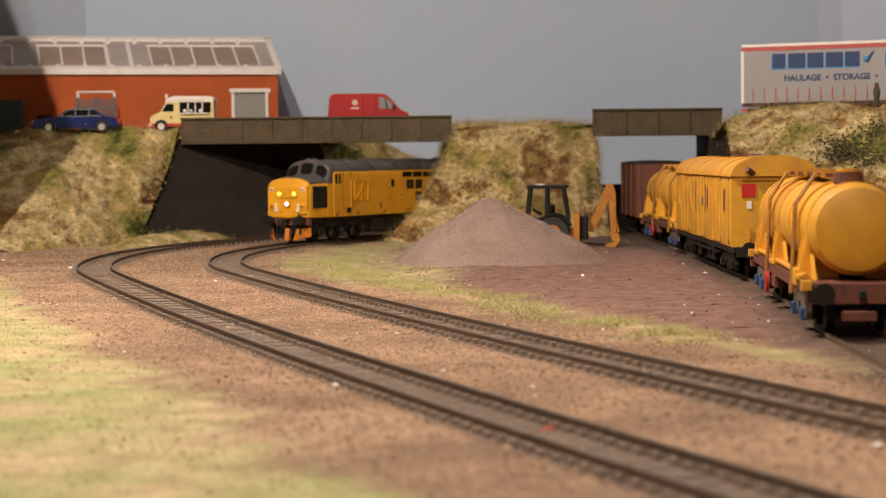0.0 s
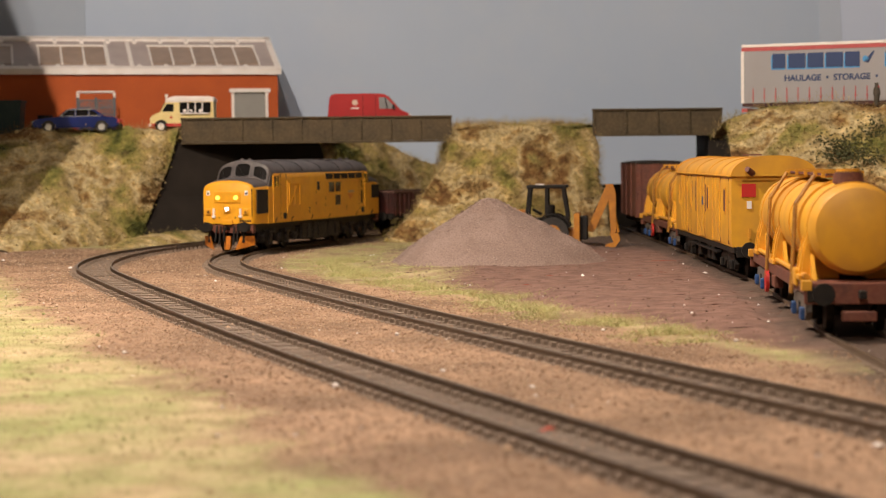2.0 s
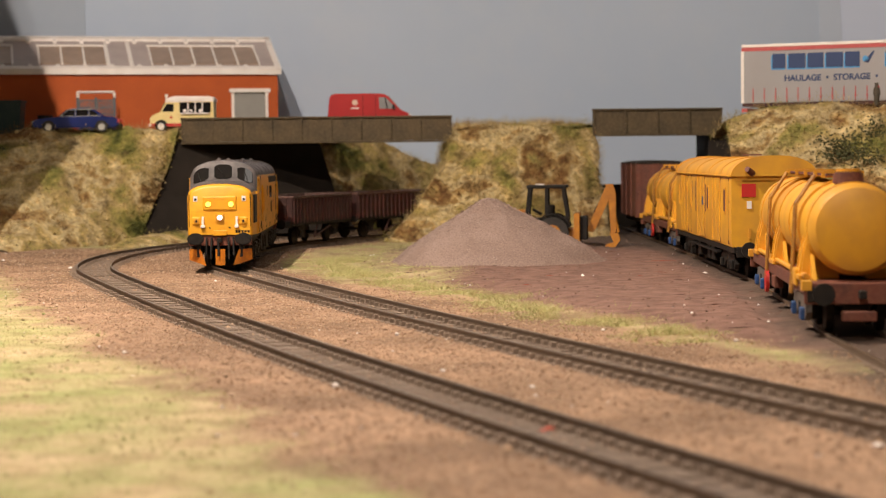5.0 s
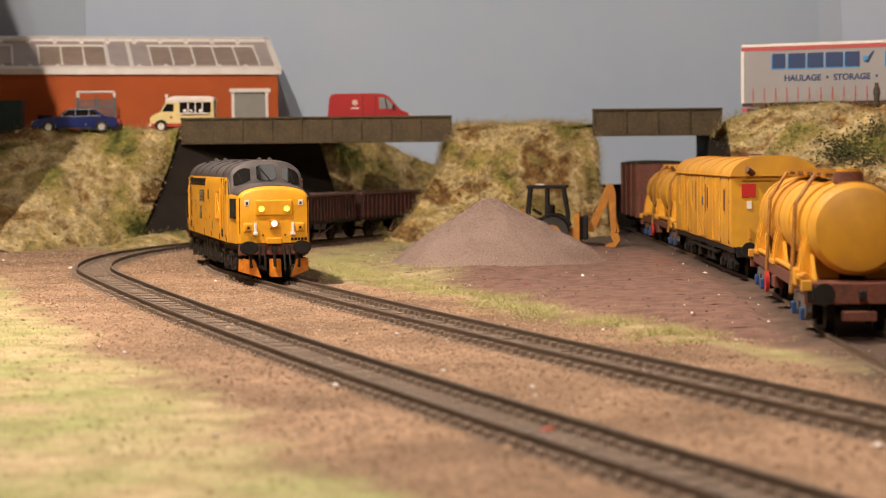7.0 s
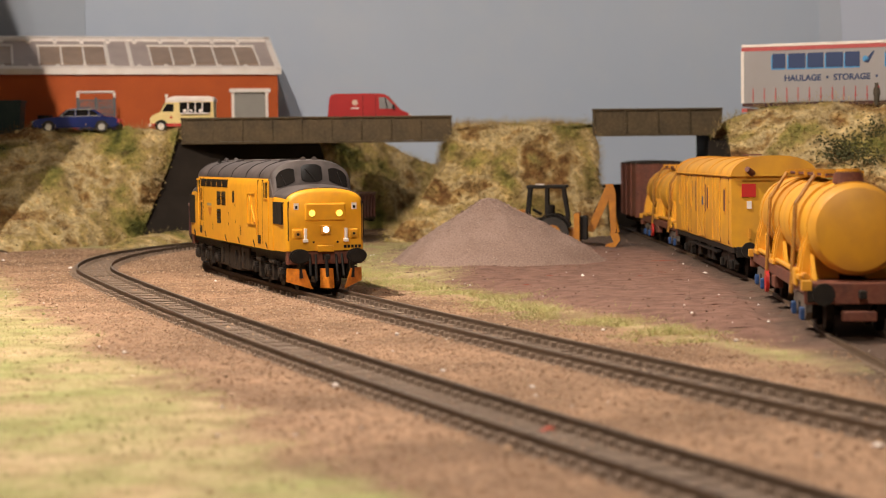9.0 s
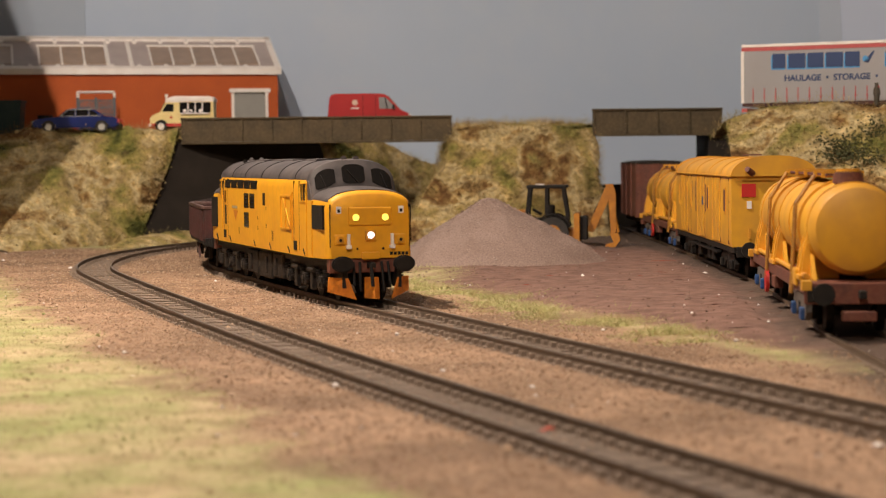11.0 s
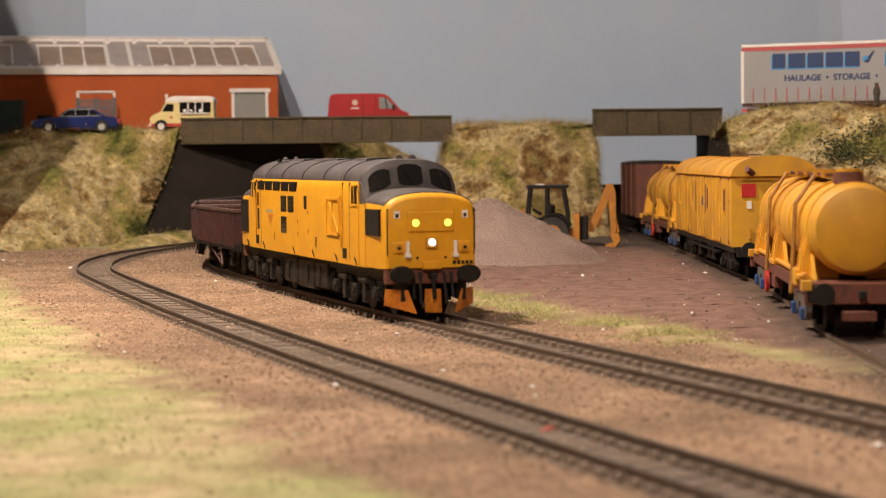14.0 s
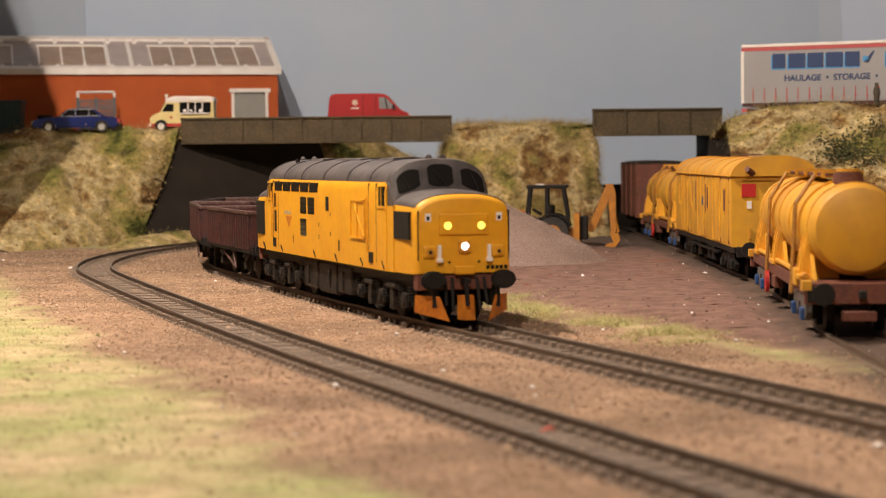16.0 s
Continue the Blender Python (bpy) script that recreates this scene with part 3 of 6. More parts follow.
def make_banks():
    # left of the double bridge: slope, then the verge along the road
    def left(u, v):
        x = -560 + u * 374
        foot = 1262 + 118 * step(x, -285, -196)
        s = min(1.0, v / 0.84)
        e = step(x, -215, -186)
        y = foot + (1424 - foot) * s + max(0.0, v - 0.84) / 0.16 * 26
        return (x - 24 * (1 - s) * e, y, -4 + 78.5 * s ** 0.9 * (0.75 + 0.25 * s))
    bank("embankment_left", left, 74, 42, "tall bank of tan and green scatter grass", 11000, 11, 4.0)

    # the mound between the bridges
    def left_edge(z):
        return np.interp(z, [-4, 1, 17, 29, 45, 66, 78], [-42, -34, -17.7, -9.7, -1, 5, 12])

    def mound(u, v):
        w, e = min(1.0, v / 0.88), max(0.0, v - 0.88) / 0.12
        z = -4 + 80 * w + 1.0 * e
        x0, x1 = float(left_edge(z)), float(np.interp(z, [-4, 30, 74, 78], [115, 111, 108.5, 104]))
        y0, y1 = float(np.interp(z, [-4, 10, 60, 72, 78], [1352, 1372, 1408, 1417, 1428])), 1560
        x0, x1, y0 = x0 + 34 * e, x1 - 34 * e, y0 + 70 * e
        r = u * 4
        if r < 1:
            return (x0, y1 + (y0 - y1) * r, z)
        if r < 3:
            return (x0 + (x1 - x0) * (r - 1) / 2, y0 + 10 * abs((r - 2)) ** 4, z)
        return (x1, y0 + (y1 - y0) * (r - 3) + 10, z)
    bank("embankment_middle", mound, 92, 42, "steep mound of dry grass between two bridges", 12000, 13)

    def cap(u, v):
        return (5 + u * 103, 1424 + v * 130, 74.5 + 3 * math.sin(u * 3.14) ** 0.5 * math.sin(min(1, v * 5 + 0.12) * 1.57))
    bank("mound_top", cap, 26, 20, "rough grassy top of the mound", 900, 14, 1.4)

    # right of the siding: slope, then the grass top
    def right(u, v):
        s, b = min(1.0, v / 0.8), max(0.0, v - 0.8) / 0.2
        k = 1 - step(u, 0, 0.3)
        x = 172 + 8 * s + u * 340
        y = 1120 + 120 * s + 75 * b + 32 * k
        top = 78 + 12 * step(u, 0.0, 0.12) - 3 * step(u, 0.3, 0.5) + 1.6 * math.sin(u * 17 + 1) - 9 * b
        return (x, y, -4 + top * s ** 0.85)
    bank("embankment_right", right, 76, 42, "tall bank of green and brown scatter grass", 13000, 15, 2.6)

    # far slope seen under the double bridge, along the outer track
    def behind(u, v):
        at = -455 - 235 * u
        p, h = on_track(at, 92 + 26 * v)
        return (p.x, p.y, -4 + v ** 0.9 * (80 - 34 * step(u, 0.35, 0.9)))
    bank("embankment_far", behind, 46, 22, "brown grassy slope behind the bridge", 5000, 17, 3.0)

    def far_top(u, v):
        p, h = on_track(-455 - 235 * u, 118 + 40 * v)
        return (p.x, p.y, 76 - 34 * step(u, 0.35, 0.9) - 6 * v)
    bank("far_top", far_top, 40, 8, "brown grassy top of the far slope", 900, 18, 2.0)

    # ragged grass hanging over the edge of the abutment
    edge = np.random.default_rng(31)
    k = edge.random(420)
    p = np.array([-188.0, 1423, 73])[None] * (1 - k[:, None]) + np.array([-218.0, 1374, 1])[None] * k[:, None] + edge.normal(0, 1, (420, 3)) * np.array([3.4, 1.5, 1.5]) * (0.6 + k[:, None])
    clumps("edge_foliage", p, np.zeros((420, 3)), edge.uniform(0.4, 1.1, 420), FOLIAGE, "ragged scatter grass along the bank's edge")

    # low toe of earth and grass before the dark abutment
    def toe(u, v):
        p, h = on_track(-505 + 250 * u, 88 + 34 * v)
        return (p.x, p.y, -5.5 + 10 * step(v, 0, 1) * (0.5 + 0.5 * step(u, 0, 0.4)) * (1 - step(u, 0.65, 0.97)))
    bank("bank_toe", toe, 40, 8, "low toe of earth and dry grass beside the track", 1600, 19, 1.2)
    foot = np.random.default_rng(23)
    for cx, cy, n, wide, mat, label in ((-108, 1545, 260, 8, BUSH, "dark bush at the workshop's corner"), (-92, 1530, 420, 22, FOLIAGE, "low dry tufts beside the workshop")):
        p = np.array([cx, cy, 75]) + np.abs(foot.normal(0, 1, (n, 3))) * np.array([0, 0, 3.2]) + foot.normal(0, 1, (n, 3)) * np.array([wide / 2, 5, 0.4])
        clumps("roadside_tuft", p, np.zeros((n, 3)), foot.uniform(0.6, 1.5, n), mat, label)
    structure("verge", box(-126, -82, 1500, 1660, 66, 74.6), ROAD, "earth verge behind the bridge")
    rng = np.random.default_rng(21)
    for cx, cz, n in ((237, 56, 520), (262, 66, 300), (251, 49, 260)):
        v = rng.random(n)
        c = np.array([cx, 1196 + (cz - 56) * 1.4, cz])
        p = c + rng.normal(0, 1, (n, 3)) * np.array([7, 3, 5])
        clumps("bush", p, np.zeros((n, 3)), rng.uniform(0.35, 0.95, n), BUSH, "dark green wiry bush on the bank")


def make_bridges():
    for name, x0, x1, y, z0, z1 in (("girder_bridge", -185, 7, 1424, 65.2, 84), ("girder_bridge", 107, 199, 1424, 68, 87.5)):
        t = thing(name, "brown weathered plate-girder bridge with riveted stiffeners", "bridge", "bridges over the tracks")
        g = part("girder", box(x0, x1, y, y + 2, z0 + 1.5, z1 - 1.2, 0.2), GIRDER, t)
        part("top_flange", box(x0 - 0.4, x1 + 0.4, y - 1.8, y + 3.4, z1 - 1.3, z1, 0.3), GIRDER, t, "pale worn top flange")
        part("bottom_flange", box(x0, x1, y - 1.8, y + 3.4, z0, z0 + 1.4, 0.3), GIRDER, t)
        n = max(3, round((x1 - x0) / 22))
        for k in range(n + 1):
            x = x0 + 1 + k * (x1 - x0 - 2) / n
            s = part("stiffener", box(x - 0.8, x + 0.8, y - 1.5, y, z0 + 1.4, z1 - 1.3, 0.15), GIRDER, g)
            for q in range(5):
                part("rivet", rod((x, y - 1.5, z0 + 3.2 + q * 3), (x, y - 1.95, z0 + 3.2 + q * 3), 0.35, n=6), GIRDER, s)
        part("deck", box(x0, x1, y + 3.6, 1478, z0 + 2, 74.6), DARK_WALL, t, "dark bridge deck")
    # dark sloping abutment that follows the outer track
    rings = []
    for k in range(13):
        q = k / 12
        top = Vector((-186, 1426, 66)).lerp(Vector((-91, 1490, 66)), q)
        low = Vector((-208, 1382, -5)).lerp(Vector((-62, 1490, -5)), q)
        mid = (top + low) / 2 + Vector((-3, 3, -2))
        back = Vector((-14, 8, 0))
        rings.append([top, mid, low, low + back * 3, top + back])
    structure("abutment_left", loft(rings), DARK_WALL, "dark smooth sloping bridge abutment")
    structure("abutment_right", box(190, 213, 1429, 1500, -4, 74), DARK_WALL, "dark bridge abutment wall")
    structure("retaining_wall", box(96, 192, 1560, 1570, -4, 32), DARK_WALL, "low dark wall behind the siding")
    structure("road", box(-560, -186, 1446, 1676, 60, 74.5), ROAD, "grey-brown road surface on the upper level")
    structure("road_right", box(236, 560, 1322, 1560, 60, 74.5), ROAD, "grey-brown road surface on the upper level")


def make_backdrop():
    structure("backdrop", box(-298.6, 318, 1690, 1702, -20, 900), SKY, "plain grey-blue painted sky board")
    # left of x = -298.8 the sky has a slightly darker colour
    structure("backdrop_left", box(-1300, -298.8, 1690, 1702, -20, 900), SKY_LEFT, "left part of the sky board, slightly darker grey-blue")
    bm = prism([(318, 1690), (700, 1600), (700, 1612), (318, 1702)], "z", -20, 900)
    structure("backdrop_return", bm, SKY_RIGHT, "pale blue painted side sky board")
    # shade on the side board, put in as a greyer strip with slanting edge
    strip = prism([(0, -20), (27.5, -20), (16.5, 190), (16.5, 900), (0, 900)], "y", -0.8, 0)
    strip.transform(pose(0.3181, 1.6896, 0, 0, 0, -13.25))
    structure("backdrop_strip", strip, SKY_SHADE, "greyer strip in the sky board's corner, standing in for its shade")
    # unseen board added as blocker: its edge throws slanting shade on workshop and sky
    structure("lamp_flap", prism([(-240, 268), (-311, 490), (-640, 490), (-640, 190), (-262, 190)], "y", 1080, 1082), ROOM, "plain unseen board added to shade the workshop and sky")
    for nm, b in (("wall_west", (-1960, -1900, -2000, 1800, -900, 1500)), ("wall_east", (1900, 1960, -2000, 1800, -900, 1500)), ("wall_south", (-1900, 1900, -2060, -2000, -900, 1500)),
                  ("wall_north", (-1900, 1900, 1800, 1860, -900, 1500))):
        structure(nm, box(*b), ROOM, "plain cream room wall")
    structure("ceiling", box(-1960, 1960, -2060, 1860, 1500, 1540), ROOM, "plain dull ceiling")
    structure("floor", box(-1960, 1960, -2060, 1860, -940, -900), ROOM, "plain room floor")


def make_heap():
    rng = np.random.default_rng(2)
    nu, nv = 90, 40
    v, f = [], []
    for j in range(nv + 1):
        r = j / nv
        for i in range(nu):
            a = i / nu * 2 * math.pi
            h = 37.5 * (1 - r) ** 0.92 if r > 0.1 else 37.5 * (0.9 ** 0.92) + 2.6 * (1 - (r / 0.1) ** 2) * 0.8
            rx, ry = (61 + 6 * math.cos(a) + 3 * noise.noise((math.cos(a) * 2, math.sin(a) * 2, 1))), 60
            if r > 0.75:
                h = 37.5 * (0.25 ** 0.92) * ((1 - r) / 0.25) ** 1.35
            x, y = 24 + rx * r * math.cos(a) * 1.02, 1052 + ry * r * math.sin(a)
            n = noise.noise((x * 0.06, y * 0.06, 3)) * 1.3 + noise.noise((x * 0.2, y * 0.2, 5)) * 0.6
            v.append((x, y, -3.6 + h + n * min(1, r * 6)))
    f = [(j * nu + i, j * nu + (i + 1) % nu, (j + 1) * nu + (i + 1) % nu, (j + 1) * nu + i) for j in range(nv) for i in range(nu)]
    me = bpy.data.meshes.new("spoil_mound")
    me.from_pydata((np.array(v) * MM).tolist(), [], f)
    me.materials.append(HEAP)
    me.polygons.foreach_set("use_smooth", [True] * len(f))
    ob = tagged(new("spoil_mound", me), "smooth cone of pinkish brown gravel on bare earth", "mound")
    pick = rng.integers(nu * 3, len(v), 9000)
    p = np.array(v)[pick] + rng.normal(0, 0.7, (9000, 3)) * np.array([1, 1, 0.2])
    g = grains("gravel", p, rng.gamma(3, 0.055, 9000) + 0.08, HEAPGRIT, "loose fine gravel on the heap")


make_ground()
build_tracks()
make_banks()
make_bridges()
make_backdrop()
make_heap()
make_cover()
# ---- the moving train ----
def arc_profile(half, low, side, crown, n=7, shoulder=1.6):
    """Half-outline of a body: up the side from low, over an arched top to the crown; mirrored into a closed ring of (y, z)."""
    right = [(half, low), (half, (low + side) / 2), (half, side - shoulder), (half - 0.3, side - shoulder * 0.4)]
    for i in range(1, n + 1):
        a = i / n * math.pi / 2
        right.append(((half - 0.4) * math.cos(a) ** 0.8 if i < n else 0.0, side + (crown - side) * math.sin(a)))
    return right + [(-y, z) for y, z in reversed(right[:-1])]


def ring(x, prof):
    return [(x, y, z) for y, z in prof]


def make_wheelset(parent, x, r, mat, gauge=14.6, label=""):
    w = part("wheelset", rod((x, -gauge / 2 - 1.4, r), (x, -gauge / 2 + 1.0, r), r, n=28, bevel=0.3), mat, parent, label, True)
    part("wheel", rod((x, gauge / 2 - 1.0, r), (x, gauge / 2 + 1.4, r), r, n=28, bevel=0.3), mat, w, "", True)
    part("axle", rod((x, -gauge / 2, r), (x, gauge / 2, r), 1.0), mat, w)
    return w


def six_wheel_bogie(parent, x):
    b = part("bogie", box(x - 35, x + 35, -3, 3, 6, 11, 0.5), BLACK, parent, "grimy six-wheeled bogie")
    for d in (-27, 0, 27):
        make_wheelset(b, x + d, 7.2, FRAME)
    for s in (-1, 1):
        bm = prism([(x - 36, 8), (x - 34, 5.5), (x - 24, 6), (x - 21, 8.5), (x - 4, 8.5), (x - 3, 5.5), (x + 3, 5.5), (x + 4, 8.5), (x + 21, 8.5), (x + 24, 6), (x + 34, 5.5), (x + 36, 8),
                    (x + 36, 11.5), (x + 30, 13.5), (x - 30, 13.5), (x - 36, 11.5)], "y", s * 13.0 - 0.8, s * 13.0 + 0.8)
        part("side_frame", bm, FRAME, b)
        for d in (-27, 0, 27):
            bm = box(x + d - 2.6, x + d + 2.6, s * 14.6 - 1.1, s * 14.6 + 1.1, 5.0, 9.8, 0.5)
            rod((x + d, s * 15.3, 7.3), (x + d, s * 16.2, 7.3), 1.7, n=12, bm=bm)
            part("axle_box", bm, FRAME, b)
            for e in (-5.5, 5.5):
                bm = bmesh.new()
                for k in range(5):
                    rod((x + d + e, s * 14.6, 7.2 + k * 1.05), (x + d + e, s * 14.6, 7.8 + k * 1.05), 1.15, n=10, bm=bm)
                part("spring", bm, BLACK, b)
        for e in (-13.5, 13.5):
            bm = rod((x + e - 5, s * 15.5, 11.5), (x + e + 5, s * 15.5, 11.5), 0.9, bm=box(x + e - 2, x + e + 2, s * 14.8 - 1, s * 14.8 + 1, 3.8, 12.5, 0.3))
            part("brake_gear", bm, FRAME, b)
        part("step", box(x - 1.6, x + 1.6, s * 16 - 1.2, s * 16 + 1.2, 3.6, 4.2), BLACK, b)


def make_loco():
    t = thing("diesel_locomotive", "yellow diesel locomotive with grey roof and lit headlights", "locomotive")
    # body shell: sides between the cabs
    side = [(17.6, 16.4), (17.6, 42.6), (17.3, 44.6), (16.6, 46.0), (-16.6, 46.0), (-17.3, 44.6), (-17.6, 42.6), (-17.6, 16.4)]
    body = part("body", prism(side, "x", -88, 88), YELLOW, t, "bright yellow body side", True)
    roofp = [(16.7, 46.0)] + [(16.7 * math.cos(a) ** 0.85, 46.0 + 7.7 * math.sin(a)) for a in [k / 9 * math.pi / 2 for k in range(1, 9)]] + [(0, 53.7)]
    roofp = roofp + [(-y, z) for y, z in reversed(roofp[:-1])]
    part("roof", prism(roofp, "x", -87, 87), ROOF_GREY, t, "dull grey arched roof", True)
    for x in (-62, -33, 2, 36, 66):
        part("roof_seam", loft([ring(x - 0.25, [(y * 1.006, z + 0.22) for y, z in roofp]), ring(x + 0.25, [(y * 1.006, z + 0.22) for y, z in roofp])]), BLACK, t)
    for x0, x1 in ((-20, 18), (-58, -38), (42, 60)):
        part("roof_hatch", prism([(-7, 52.6), (7, 52.6), (6.4, 53.9), (2, 54.2), (-2, 54.2), (-6.4, 53.9)], "x", x0, x1), ROOF_GREY, t)
    for k in range(5):
        part("roof_grille", prism([(9.2, 51.3), (13.6, 48.7), (13.9, 49.1), (9.5, 51.8)], "x", -20 + k * 6, -15.5 + k * 6), BLACK, t)
        part("roof_grille", prism([(-9.2, 51.3), (-13.6, 48.7), (-13.9, 49.1), (-9.5, 51.8)], "x", -20 + k * 6, -15.5 + k * 6), BLACK, t)
    bm = rod((-70, -9, 51.5), (-70, -9, 54.2), 0.9)
    part("exhaust", bm, BLACK, t)
    for e in (1, -1):
        cab_end(t, e)
    # side furniture, both sides alike
    for s in (-1, 1):
        y = s * 17.6

        def plate(x0, x1, z0, z1, mat, name, out=0.25, label="", round_=0.0):
            a, b = sorted((y - s * 0.6, y + s * out))
            return part(name, box(x0, x1, a, b, z0, z1, round_), mat, t, label)
        for k in range(5):
            x = -75 + k * 14.6
            g = plate(x, x + 12.6, 41.4, 45.0, BLACK, "vent_grille", 0.12)
            for q in range(3):
                part("slat", box(x + 0.6, x + 12, *sorted((y + s * 0.05, y + s * 0.35)), 42 + q, 42.35 + q), FRAME, g)
        for x0, x1, z0, z1 in ((-31.5, -22, 33, 39.4), (-19.5, -9.4, 33, 39.4), (-31.5, -22, 24.4, 31)):
            w = plate(x0, x1, z0, z1, GLASS, "window", 0.1, "dark side window")
            for q in range(4):
                part("slat", box(x0 + 0.3, x1 - 0.3, *sorted((y + s * 0.02, y + s * 0.3)), z0 + 0.7 + q * (z1 - z0) / 4, z0 + 1.0 + q * (z1 - z0) / 4), BLACK, w)
        plate(7.6, 12.6, 34.4, 40.2, GLASS, "window", 0.1, "dark side window", 0.5)
        plate(8.3, 11.9, 35.1, 39.5, BLACK, "pane", 0.16)
        plate(-76.5, -73, 34.6, 40.2, GLASS, "window", 0.1)
        plate(-76, -72.6, 24.6, 33.4, BLACK, "vent_grille", 0.1)
        # sealed door with a raised frame and a diagonal strap
        for x0, x1, z0, z1 in ((43.4, 62.4, 39.0, 39.8), (43.4, 62.4, 26, 26.7), (43.4, 44.3, 26, 39.8), (61.5, 62.4, 26, 39.8), (52, 52.7, 26, 39.8)):
            plate(x0, x1, z0, z1, YELLOW, "door_frame", 0.45)
        part("door_strap", prism([(46.5, 38.5), (48.3, 38.5), (60.5, 27.3), (58.7, 27.3)], "y", *sorted((y, y + s * 0.4))), YELLOW, t)
        # cab door, window, handrail
        for x0 in (66.5, -105.0 + 26):
            for x, w_ in ((x0, 0.35), (x0 + 9.5, 0.35)):
                plate(x, x + w_, 18.5, 45.4, BLACK, "door_seam", 0.04)
            part("handrail", rod((x0 + 1.2, y + s * 0.9, 22), (x0 + 1.2, y + s * 0.9, 41), 0.3, n=8), YELLOW, t)
            part("door_step", box(x0 + 0.6, x0 + 5.4, *sorted((y - s * 0.2, y + s * 0.3)), 18.4, 22), BLACK, t)
        for x0 in (79, -87):
            plate(x0, x0 + 7.5, 37.8, 44.4, GLASS, "cab_window", 0.08, "dark cab side window", 0.3)
            for a, b, c, d in ((x0 - 0.5, x0 + 8, 44.4, 44.9), (x0 - 0.5, x0 + 8, 37.3, 37.8), (x0 + 3.5, x0 + 4, 37.8, 44.4)):
                plate(a, b, c, d, YELLOW, "window_frame", 0.3)
        for x in (-96, -64, -10, 22, 57, 84):
            part("lifting_mark", prism([(x - 1.5, 19), (x + 1.8, 16.6), (x + 1.8, 17.6), (x - 1.1, 19.6)], "y", *sorted((y - s * 0.2, y + s * 0.2))), BLACK, t)
        # plain printed marks where the maker's badge and small print stand
        part("badge", prism([(-59, 33.4), (-47, 33.4), (-47, 32.2), (-59, 32.2)], "y", *sorted((y, y + s * 0.06))), material("badge_grey", (0.45, 0.35, 0.2)) if s < 0 else bpy.data.materials["badge_grey"], t)
        part("badge", prism([(-57, 31.4), (-46, 31.4), (-51, 26.8)], "y", *sorted((y, y + s * 0.06))), ORANGE, t, "orange printed badge")
        for x, z, h in ((27, 20.5, 4), (-44, 21, 3), (14, 33, 1.2), (-3, 28.5, 1.6), (-3, 24, 1.6), (14, 25.5, 1.6), (25.5, 20.7, 4)):
            plate(x, x + 0.8, z, z + h, BLACK, "marking", 0.05)
    # underframe
    for x0, x1, z0 in ((-36, -14, 4.6), (-12, 14, 3.8), (16, 35, 5.0)):
        part("tank", box(x0, x1, -15.4, 15.4, z0, 15, 0.8), FRAME, t, "grimy underfloor tank")
    for s in (-1, 1):
        for x in (-27, 5, 24):
            part("pipework", box(x - 1.2, x + 1.2, *sorted((s * 15.2, s * 16.2)), 6, 13, 0.3), FRAME, t)
    part("chassis", box(-114, 114, -14.5, 14.5, 13.5, 16.6), BLACK, t)
    six_wheel_bogie(t, 74)
    six_wheel_bogie(t, -74)
    return t


